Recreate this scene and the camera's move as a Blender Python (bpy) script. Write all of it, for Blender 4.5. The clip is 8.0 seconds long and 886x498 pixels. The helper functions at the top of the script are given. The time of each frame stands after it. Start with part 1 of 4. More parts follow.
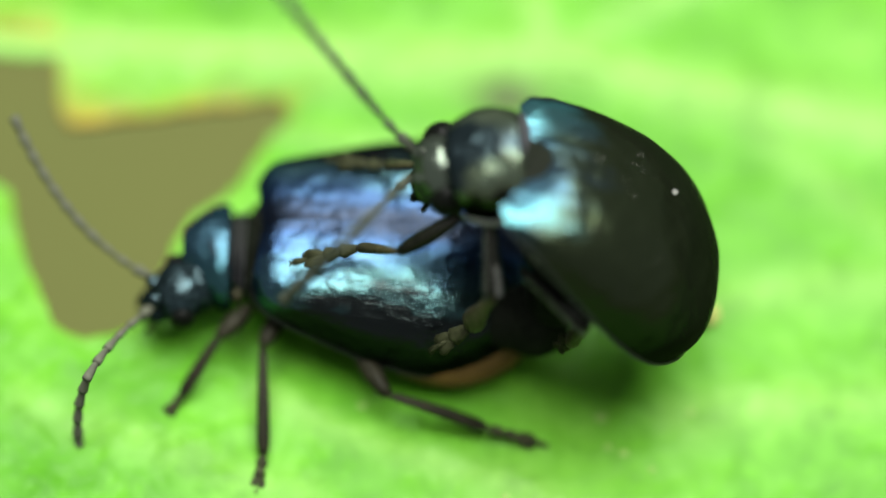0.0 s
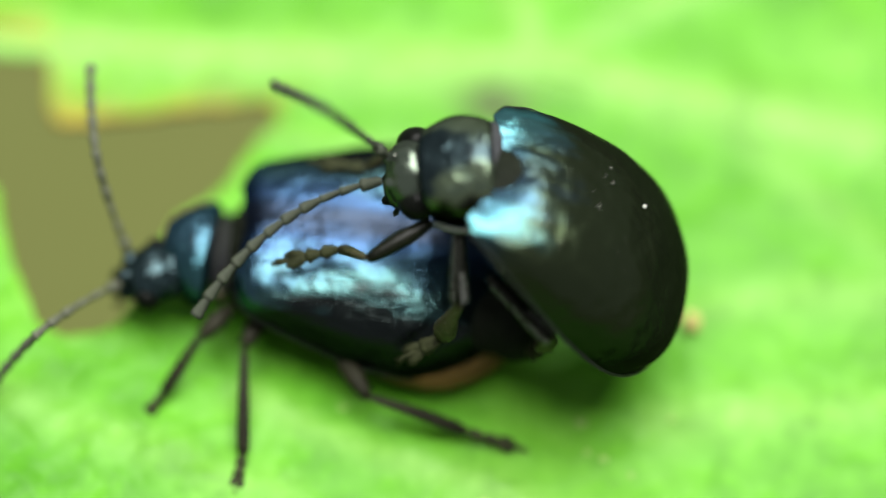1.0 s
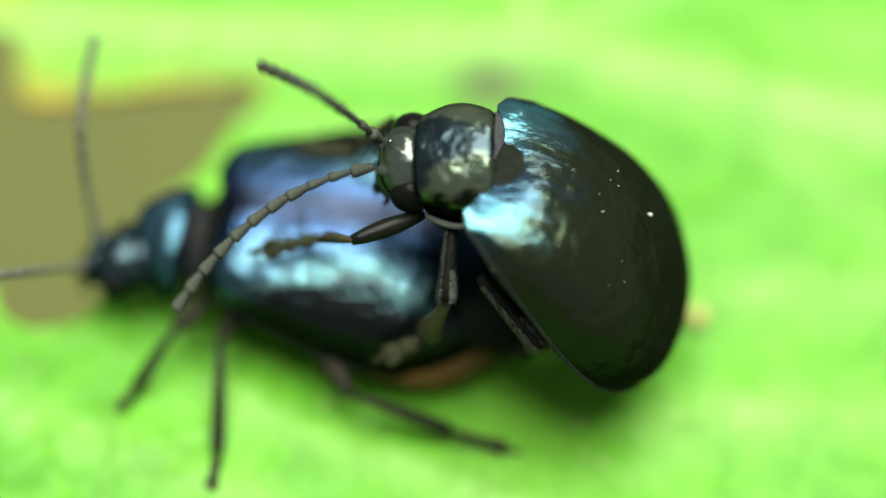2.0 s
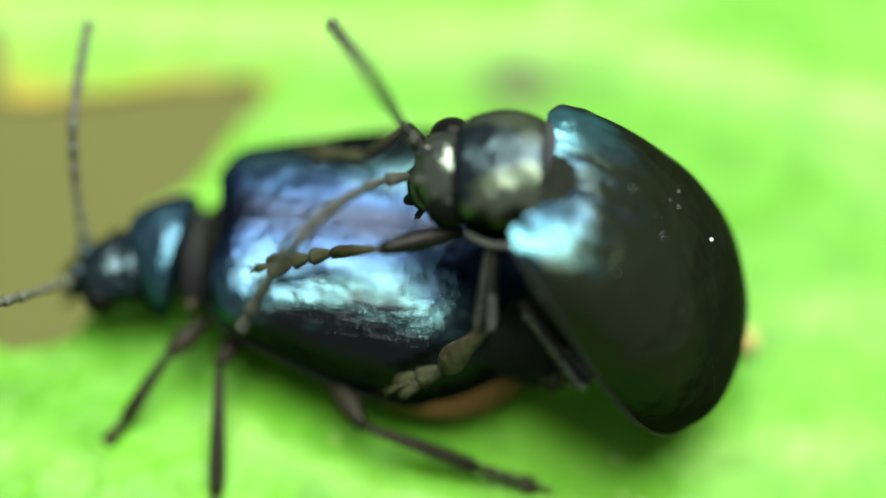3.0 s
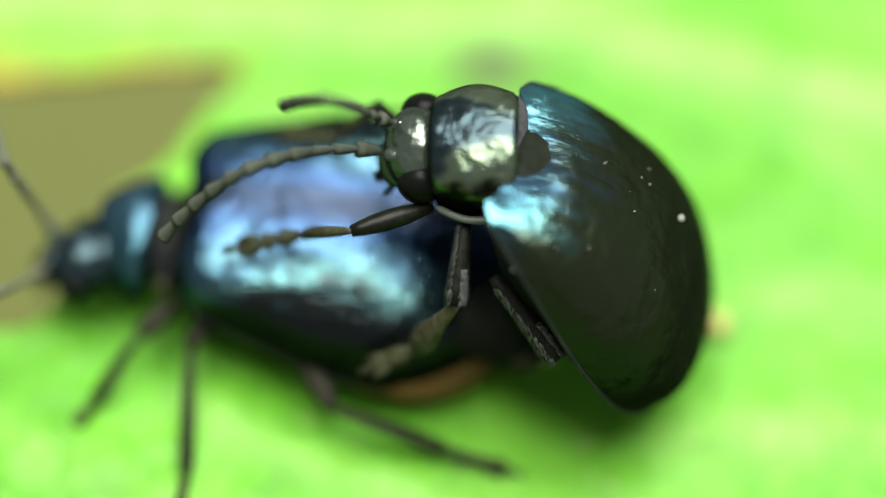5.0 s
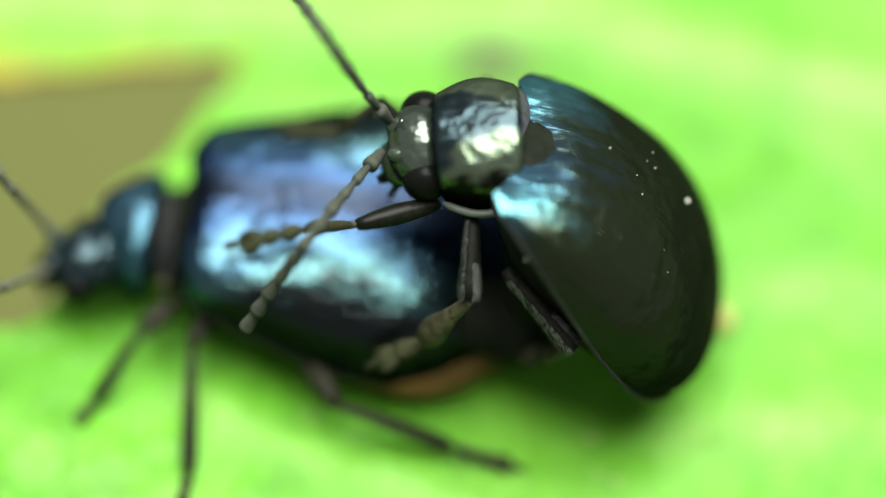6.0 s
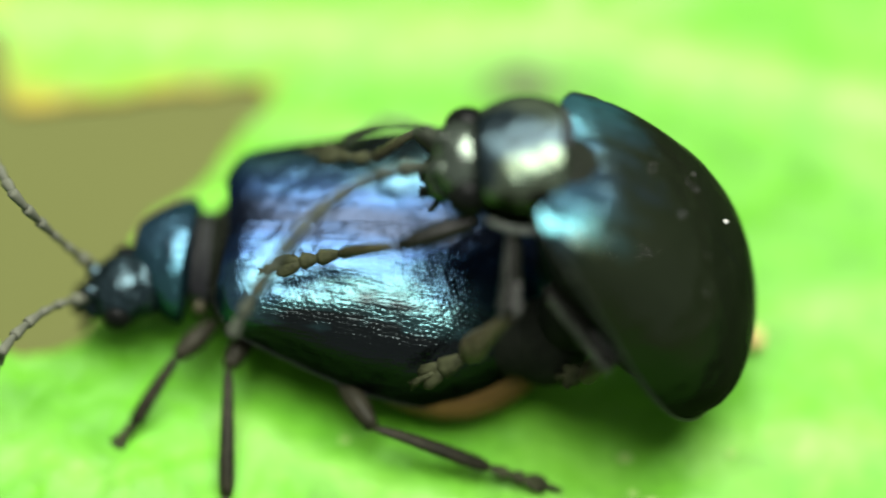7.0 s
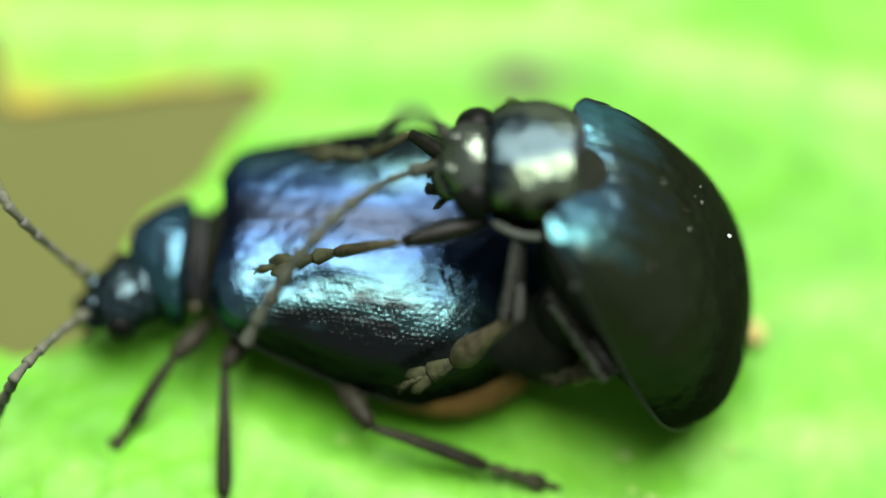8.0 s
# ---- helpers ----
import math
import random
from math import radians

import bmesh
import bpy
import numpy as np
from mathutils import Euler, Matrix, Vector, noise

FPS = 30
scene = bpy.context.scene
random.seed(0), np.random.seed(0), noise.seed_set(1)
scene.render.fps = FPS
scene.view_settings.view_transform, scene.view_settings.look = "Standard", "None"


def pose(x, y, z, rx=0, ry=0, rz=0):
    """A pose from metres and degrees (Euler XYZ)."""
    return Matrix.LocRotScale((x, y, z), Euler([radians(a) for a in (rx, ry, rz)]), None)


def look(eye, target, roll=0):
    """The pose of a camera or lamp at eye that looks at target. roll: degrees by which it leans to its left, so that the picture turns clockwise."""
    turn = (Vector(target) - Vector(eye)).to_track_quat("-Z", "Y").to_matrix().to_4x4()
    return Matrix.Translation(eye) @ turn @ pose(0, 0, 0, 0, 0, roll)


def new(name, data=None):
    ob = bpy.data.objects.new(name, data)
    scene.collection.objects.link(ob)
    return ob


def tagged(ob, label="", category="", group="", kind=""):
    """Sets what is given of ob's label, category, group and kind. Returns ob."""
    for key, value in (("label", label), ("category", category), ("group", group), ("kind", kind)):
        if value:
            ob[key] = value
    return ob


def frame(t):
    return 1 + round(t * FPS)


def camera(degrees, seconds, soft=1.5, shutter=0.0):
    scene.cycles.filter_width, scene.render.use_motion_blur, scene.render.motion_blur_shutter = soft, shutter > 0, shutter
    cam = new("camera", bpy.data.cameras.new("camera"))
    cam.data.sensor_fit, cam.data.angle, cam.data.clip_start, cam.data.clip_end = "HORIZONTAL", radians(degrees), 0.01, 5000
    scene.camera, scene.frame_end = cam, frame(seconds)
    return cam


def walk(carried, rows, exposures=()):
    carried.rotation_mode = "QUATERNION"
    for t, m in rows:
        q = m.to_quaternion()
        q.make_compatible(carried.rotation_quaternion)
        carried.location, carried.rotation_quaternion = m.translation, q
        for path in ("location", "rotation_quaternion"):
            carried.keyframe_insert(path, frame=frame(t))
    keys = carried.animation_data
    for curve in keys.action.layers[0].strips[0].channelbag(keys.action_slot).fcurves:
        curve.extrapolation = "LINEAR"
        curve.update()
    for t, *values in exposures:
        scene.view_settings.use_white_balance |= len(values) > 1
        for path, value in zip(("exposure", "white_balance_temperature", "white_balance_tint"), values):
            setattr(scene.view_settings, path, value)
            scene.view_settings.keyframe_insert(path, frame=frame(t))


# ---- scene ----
# A pair of leaf beetles on an eaten leaf. Lengths inside the shapes are in millimetres.
MM = 0.001

# ---- camera ----
cam = camera(15.0, 8.0, 1.5, 0.5)
cam.data.dof.use_dof = True
cam.data.dof.aperture_fstop = 23
CAM_ROWS = [
    (0.00, pose(-0.00185, -0.02721, 0.04876, 29.706, -1.505, -1.156)),
    (0.50, pose(-0.00152, -0.02716, 0.04873, 29.674, -1.242, -1.242)),
    (1.00, pose(-0.00095, -0.02763, 0.04869, 30.159, -1.360, -0.099)),
    (2.50, pose(-0.00001, -0.02439, 0.04340, 29.890, -0.730, 0.549)),
    (3.00, pose(-0.00015, -0.02324, 0.04168, 29.890, -0.746, 0.789)),
    (3.50, pose(-0.00009, -0.02331, 0.04178, 29.950, -0.765, 1.177)),
    (4.00, pose(0.00003, -0.02353, 0.04195, 30.002, -0.531, 0.651)),
    (4.50, pose(0.00013, -0.02337, 0.04180, 29.818, -0.804, 1.033)),
    (6.00, pose(-0.00052, -0.02346, 0.04119, 30.048, -1.502, 0.252)),
    (6.50, pose(-0.00062, -0.02364, 0.04134, 30.352, -1.338, 0.162)),
    (7.00, pose(-0.00061, -0.02357, 0.04158, 30.310, -0.872, 0.111)),
    (7.50, pose(0.00036, -0.02314, 0.04179, 29.795, 0.379, 0.570)),
    (8.00, pose(-0.00001, -0.02322, 0.04149, 29.954, -0.012, -0.008)),
]
walk(cam, CAM_ROWS, [(0.0, 1.80), (1.2, 1.82), (2.3, 2.01), (8.0, 2.07)])
# the lens is focused by hand: the sharp distance wanders, in millimetres from the lens
focus_mark = new("focus_mark")
focus_mark.empty_display_size = 0.0003
cam.data.dof.focus_object = focus_mark
FOCUS = [52.9, 52.9, 52.8, 46.0, 44.8, 45.0, 44.7, 44.3, 43.9, 44.2, 45.25, 45.1, 44.85]
walk(focus_mark, [(t, Matrix.Translation(m @ Vector((0, 0, -d * MM)))) for (t, m), d in zip(CAM_ROWS, FOCUS)])

# ---- light ----
SUN_UP, SUN_TURN = 78.4, 29.1
world = bpy.data.worlds.new("sky")
scene.world = world
world.use_nodes = True
wn = world.node_tree.nodes
sky = wn.new("ShaderNodeTexSky")
sky.sky_type = "NISHITA"
sky.sun_disc = False
sky.sun_elevation, sky.sun_rotation = radians(SUN_UP), radians(SUN_TURN)
wn["Background"].inputs[1].default_value = 0.03
cloud = wn.new("ShaderNodeHueSaturation")  # thin bright cloud: a paler sky
cloud.inputs["Saturation"].default_value = 0.12
world.node_tree.links.new(sky.outputs[0], cloud.inputs["Color"])
world.node_tree.links.new(cloud.outputs[0], wn["Background"].inputs[0])
sun = new("sun", bpy.data.lights.new("sun", "SUN"))
sun.data.energy, sun.data.angle, sun.data.color = 4.5, radians(52), (1.0, 0.99, 0.96)
sun.matrix_world = look((0.100, 0.180, 1.0), (0, 0, 0))


# ---- materials ----
def material(name):
    m = bpy.data.materials.new(name)
    m.use_nodes = True
    nt = m.node_tree
    return m, nt, nt.nodes["Principled BSDF"]


def link(nt, a, b):
    nt.links.new(a, b)


def noise_tex(nt, scale, detail=4.0, rough=0.55, coords=None, distortion=0.0):
    n = nt.nodes.new("ShaderNodeTexNoise")
    n.inputs["Scale"].default_value = scale
    n.inputs["Detail"].default_value = detail
    n.inputs["Roughness"].default_value = rough
    n.inputs["Distortion"].default_value = distortion
    if coords is None:
        coords = nt.nodes.new("ShaderNodeTexCoord").outputs["Object"]
    link(nt, coords, n.inputs["Vector"])
    return n


def ramp(nt, fac, stops):
    r = nt.nodes.new("ShaderNodeValToRGB")
    els = r.color_ramp.elements
    while len(els) < len(stops):
        els.new(0.5)
    for el, (p, c) in zip(els, stops):
        el.position, el.color = p, (*c, 1.0)
    link(nt, fac, r.inputs["Fac"])
    return r


def math_node(nt, op, a, b=None):
    n = nt.nodes.new("ShaderNodeMath")
    n.operation = op
    for k, v in enumerate((a, b)):
        if v is None:
            continue
        if isinstance(v, (int, float)):
            n.inputs[k].default_value = v
        else:
            link(nt, v, n.inputs[k])
    return n.outputs[0]


def bump(nt, height, distance, strength=1.0, normal=None):
    b = nt.nodes.new("ShaderNodeBump")
    b.inputs["Distance"].default_value = distance
    b.inputs["Strength"].default_value = strength
    link(nt, height, b.inputs["Height"])
    if normal is not None:
        link(nt, normal, b.inputs["Normal"])
    return b.outputs["Normal"]


def shell_material(name, tints, rough, pit_scale, pit_depth, dent=0.0001, tail=None, metal=1.0, folds=0.00002):
    """Metallic cuticle over a dull black base, with fine pits; tints run from the middle of the back to the sides and
    on some shells hold highlight and shade too, tail is (colour, from, to) along it.
    """
    m, nt, p = material(name)
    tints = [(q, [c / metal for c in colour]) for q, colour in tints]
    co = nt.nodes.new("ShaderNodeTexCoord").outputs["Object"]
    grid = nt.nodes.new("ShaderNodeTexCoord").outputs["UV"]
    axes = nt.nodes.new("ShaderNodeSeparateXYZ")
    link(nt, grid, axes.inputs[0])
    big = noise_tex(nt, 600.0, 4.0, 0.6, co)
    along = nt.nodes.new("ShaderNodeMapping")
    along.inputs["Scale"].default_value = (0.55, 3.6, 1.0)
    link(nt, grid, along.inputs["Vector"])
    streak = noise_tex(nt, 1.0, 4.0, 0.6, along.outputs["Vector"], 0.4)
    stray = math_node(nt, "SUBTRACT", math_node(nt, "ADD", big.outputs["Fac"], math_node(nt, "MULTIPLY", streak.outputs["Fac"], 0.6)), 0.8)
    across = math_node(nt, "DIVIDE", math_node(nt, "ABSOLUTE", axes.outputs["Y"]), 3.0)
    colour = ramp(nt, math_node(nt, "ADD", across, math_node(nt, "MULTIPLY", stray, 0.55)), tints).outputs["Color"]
    if tail:
        far = nt.nodes.new("ShaderNodeMapRange")
        far.interpolation_type = "SMOOTHSTEP"
        far.inputs["From Min"].default_value, far.inputs["From Max"].default_value = tail[1], tail[2]
        link(nt, math_node(nt, "ADD", axes.outputs["X"], math_node(nt, "MULTIPLY", stray, 2.0)), far.inputs["Value"])
        mix = nt.nodes.new("ShaderNodeMix")
        mix.data_type = "RGBA"
        mix.inputs["B"].default_value = (*[c / metal for c in tail[0]], 1.0)
        link(nt, far.outputs["Result"], mix.inputs["Factor"])
        link(nt, colour, mix.inputs["A"])
        colour = mix.outputs["Result"]
    link(nt, colour, p.inputs["Base Color"])
    p.inputs["Metallic"].default_value = metal
    fine = noise_tex(nt, 2600.0, 4.0, 0.6, co)
    r = nt.nodes.new("ShaderNodeMapRange")
    r.inputs["From Min"].default_value, r.inputs["From Max"].default_value = 0.3, 0.7
    r.inputs["To Min"].default_value, r.inputs["To Max"].default_value = rough - 0.03, rough + 0.04
    link(nt, fine.outputs["Fac"], r.inputs["Value"])
    link(nt, r.outputs["Result"], p.inputs["Roughness"])
    # pits in staggered rows that wander a little
    stir = noise_tex(nt, 3500.0, 3.0, 0.6, co)
    drift = nt.nodes.new("ShaderNodeVectorMath")
    drift.operation = "MULTIPLY_ADD"
    drift.inputs[1].default_value = (0.15, 0.15, 0.0)
    link(nt, stir.outputs["Color"], drift.inputs[0])
    link(nt, grid, drift.inputs[2])
    waves = 0.0
    for k in range(3):
        a = 0.35 + k * math.pi / 3
        dot = nt.nodes.new("ShaderNodeVectorMath")
        dot.operation = "DOT_PRODUCT"
        f = 2 * math.pi * pit_scale * 1.155
        dot.inputs[1].default_value = (f * math.cos(a), f * math.sin(a), 0.0)
        link(nt, drift.outputs["Vector"], dot.inputs[0])
        waves = math_node(nt, "ADD", math_node(nt, "COSINE", dot.outputs["Value"]), waves)
    pit = nt.nodes.new("ShaderNodeMapRange")
    pit.interpolation_type = "SMOOTHSTEP"
    pit.inputs["From Min"].default_value, pit.inputs["From Max"].default_value = 2.4, -0.6
    link(nt, waves, pit.inputs["Value"])
    n1 = bump(nt, pit.outputs["Result"], pit_depth)
    ripple = nt.nodes.new("ShaderNodeMapping")
    ripple.inputs["Scale"].default_value = (0.9, 4.2, 1.0)
    link(nt, grid, ripple.inputs["Vector"])
    fold = noise_tex(nt, 1.0, 4.0, 0.6, ripple.outputs["Vector"], 0.6)
    n1 = bump(nt, fold.outputs["Fac"], folds, 1.0, n1)
    swell = noise_tex(nt, 900.0, 3.5, 0.55, co)
    link(nt, bump(nt, swell.outputs["Fac"], dent, 1.0, n1), p.inputs["Normal"])
    p.inputs["Specular IOR Level"].default_value = 0.0
    p.inputs["Specular Tint"].default_value = (0.05, 0.055, 0.05, 1.0)
    p.inputs["Coat Weight"].default_value = 0.03
    p.inputs["Coat Roughness"].default_value = 0.12
    return m


def plain_material(name, dark, light, rough, scale=3000.0, depth=0.00001, metal=0.0, sheen=0.0, gloss=0.1):
    m, nt, p = material(name)
    n = noise_tex(nt, scale, 5.0, 0.65)
    c = ramp(nt, n.outputs["Fac"], [(0.3, dark), (0.7, light)])
    link(nt, c.outputs["Color"], p.inputs["Base Color"])
    p.inputs["Roughness"].default_value = rough
    p.inputs["Metallic"].default_value = metal
    p.inputs["Specular IOR Level"].default_value = gloss
    p.inputs["Sheen Weight"].default_value = sheen
    link(nt, bump(nt, n.outputs["Fac"], depth), p.inputs["Normal"])
    return m


# iridescent blue; the bright band and dark flanks of the reflection are painted in
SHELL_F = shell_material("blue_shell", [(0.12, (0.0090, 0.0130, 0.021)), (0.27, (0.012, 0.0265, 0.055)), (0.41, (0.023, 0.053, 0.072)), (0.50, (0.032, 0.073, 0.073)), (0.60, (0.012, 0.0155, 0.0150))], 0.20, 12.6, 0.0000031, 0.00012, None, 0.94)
# the shoulder highlight is put into the cyan stops; tail darkens behind it
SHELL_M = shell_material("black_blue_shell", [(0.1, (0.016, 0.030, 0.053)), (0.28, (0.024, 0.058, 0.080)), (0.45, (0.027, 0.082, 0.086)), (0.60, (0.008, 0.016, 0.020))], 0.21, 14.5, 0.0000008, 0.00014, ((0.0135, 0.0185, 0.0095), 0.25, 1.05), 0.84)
PRONOTUM_F = shell_material("teal_shell", [(0.05, (0.014, 0.034, 0.046)), (0.3, (0.017, 0.050, 0.054)), (0.5, (0.008, 0.014, 0.014))], 0.24, 12.0, 0.000002, 0.0002, None, 0.88)
HEAD_F = shell_material("dark_teal_shell", [(0.05, (0.013, 0.022, 0.024)), (0.3, (0.013, 0.024, 0.024)), (0.5, (0.010, 0.014, 0.012))], 0.26, 12.0, 0.000002, 0.0004, None, 0.85)
# stops paint the reflection: dim top, pale lit band, dark lower flank
PRONOTUM_M = shell_material("green_black_shell", [(0.02, (0.011, 0.0175, 0.019)), (0.06, (0.019, 0.028, 0.026)), (0.10, (0.054, 0.072, 0.048)), (0.155, (0.054, 0.070, 0.042)), (0.195, (0.006, 0.007, 0.005))], 0.21, 12.0, 0.0000006, 0.00022, None, 0.85)
HEAD_M = shell_material("bronze_black_shell", [(0.05, (0.052, 0.066, 0.050)), (0.5, (0.054, 0.069, 0.049))], 0.24, 12.0, 0.0000006, 0.0003, None, 0.85)
BLACK = plain_material("black_cuticle", (0.0035, 0.0045, 0.0030), (0.0080, 0.0095, 0.0065), 0.5, gloss=0.01)
MEMBRANE = plain_material("grey_membrane", (0.0060, 0.0065, 0.0070), (0.040, 0.0410, 0.0440), 0.36, 5000.0, 0.00003, gloss=0.15)
RIM = plain_material("rim_cuticle", (0.003, 0.004, 0.0035), (0.010, 0.012, 0.009), 0.4, gloss=0.08)
LEG = plain_material("leg_cuticle", (0.0050, 0.0054, 0.0030), (0.0150, 0.0146, 0.0088), 0.35, 5000.0, 0.00001, gloss=0.03)
LEG_M = plain_material("olive_black_cuticle", (0.0012, 0.0015, 0.0009), (0.0052, 0.0058, 0.0034), 0.34, 7000.0, 0.00001, gloss=0.06)
SHIN = plain_material("grey_haired_shin", (0.0012, 0.0015, 0.0010), (0.0060, 0.0066, 0.0045), 0.45, 9000.0, 0.00001, gloss=0.03)
BROWN = plain_material("olive_brown_sole", (0.008, 0.0076, 0.0038), (0.038, 0.0350, 0.0185), 0.45, 7000.0, 0.00002, gloss=0.10)
HAIR = plain_material("silvery_hair", (0.06, 0.064, 0.056), (0.16, 0.168, 0.150), 0.5, 3000.0, 0.000004, gloss=0.2)
PALE_RIM = plain_material("pale_margin", (0.030, 0.036, 0.028), (0.065, 0.075, 0.060), 0.4, gloss=0.2)
PAD = plain_material("tarsal_pad", (0.0055, 0.0068, 0.0032), (0.027, 0.0300, 0.0145), 0.5, 6000.0, 0.00003, gloss=0.02)
ANTENNA_F = plain_material("pale_antenna_cuticle", (0.026, 0.029, 0.020), (0.066, 0.070, 0.050), 0.5, gloss=0.02)
ANTENNA = plain_material("antenna_cuticle", (0.013, 0.0155, 0.0110), (0.040, 0.0455, 0.0330), 0.5, gloss=0.02)
EYE = plain_material("eye", (0.0015, 0.0018, 0.0014), (0.0030, 0.0035, 0.0028), 0.30, gloss=0.03)
BELLY = plain_material("orange_belly", (0.040, 0.0235, 0.0060), (0.095, 0.058, 0.0150), 0.45, 1500.0)
DUST = plain_material("dust", (0.3, 0.3, 0.27), (0.5, 0.5, 0.46), 0.8)
GROUND = plain_material("olive_soil", (0.037, 0.042, 0.011), (0.052, 0.058, 0.016), 0.9, 9.0, 0.004)


# ---- shape helpers ----
def part(name, bm, mat, parent=None, label="", smooth=True, at=None):
    """Links a bmesh, drawn in millimetres, as one mesh object under its thing or part."""
    bmesh.ops.scale(bm, vec=(MM, MM, MM), verts=bm.verts)
    bmesh.ops.recalc_face_normals(bm, faces=bm.faces)
    me = bpy.data.meshes.new(name)
    bm.to_mesh(me)
    bm.free()
    for f in me.polygons:
        f.use_smooth = smooth
    for one in mat if isinstance(mat, (list, tuple)) else (mat,):
        me.materials.append(one)
    ob = new(name, me)
    ob.parent = parent
    if at is not None:
        ob.matrix_basis = at
    return tagged(ob, label)


def thing(name, place, label, category, group=""):
    ob = new(name)
    ob.empty_display_size = 0.001
    ob.location = Vector(place) * MM
    return tagged(ob, label, category, group)


def loft(bm, rings, closed=True, caps=True):
    """A skin over rings of points of equal count."""
    vs = [[bm.verts.new(p) for p in ring] for ring in rings]
    n = len(vs[0])
    for a, b in zip(vs, vs[1:]):
        for k in range(n if closed else n - 1):
            bm.faces.new((a[k], a[(k + 1) % n], b[(k + 1) % n], b[k]))
    if caps and closed:
        bm.faces.new(vs[0][::-1])
        bm.faces.new(vs[-1])
    return vs


def frame_of(x, z_hint):
    """A turn whose x axis runs along x and whose z axis leans to z_hint."""
    x = Vector(x).normalized()
    y = Vector(z_hint).cross(x)
    if y.length < 1e-6:
        y = Vector((0.3, 1, 0.2)).cross(x)
    y.normalize()
    z = x.cross(y)
    return Matrix((x, y, z)).transposed()


def tube(bm, path, radii, sides=10, flat=1.0):
    """A round limb along a path of points, with a radius at each."""
    path = [Vector(p) for p in path]
    rings = []
    for k, p in enumerate(path):
        d = path[min(k + 1, len(path) - 1)] - path[max(k - 1, 0)]
        m = frame_of(d, (0.0, 0.1, 1.0))
        rings.append([p + m @ Vector((0, radii[k] * math.cos(a), radii[k] * flat * math.sin(a)))
                      for a in (2 * math.pi * j / sides for j in range(sides))])
    loft(bm, rings)


def blob(bm, centre, size, turn=None, u=28, v=18, power=1.0):
    """A rounded lump with half sizes along its axes."""
    turn = turn or Matrix.Identity(3)
    made = bmesh.ops.create_uvsphere(bm, u_segments=u, v_segments=v, radius=1.0)["verts"]
    for w in made:
        c = Vector([math.copysign(abs(x) ** power, x) for x in w.co])
        w.co = Vector(centre) + turn @ Vector([x * s for x, s in zip(c, size)])
    return made


def smooth_curve(knots, x):
    """A smooth value between knots (x, value)."""
    if x <= knots[0][0]:
        return knots[0][1]
    for (a, va), (b, vb) in zip(knots, knots[1:]):
        if x <= b:
            k = (x - a) / (b - a)
            k = k * k * (3 - 2 * k)
            return va + (vb - va) * k
    return knots[-1][1]


def spline(knots, x):
    """Catmull-Rom through knots (x, value)."""
    n = len(knots)
    x = min(max(x, knots[0][0]), knots[-1][0])
    k = max(i for i in range(n - 1) if knots[i][0] <= x or i == 0)
    (x0, y0), (x1, y1) = knots[k], knots[k + 1]
    h = x1 - x0
    d0 = (y1 - knots[k - 1][1]) / (x1 - knots[k - 1][0]) if k else (y1 - y0) / h
    d1 = (knots[k + 2][1] - y0) / (knots[k + 2][0] - x0) if k + 2 < n else (y1 - y0) / h
    s = (x - x0) / h
    return ((2 * s**3 - 3 * s**2 + 1) * y0 + (s**3 - 2 * s**2 + s) * h * d0
            + (3 * s**2 - 2 * s**3) * y1 + (s**3 - s**2) * h * d1)


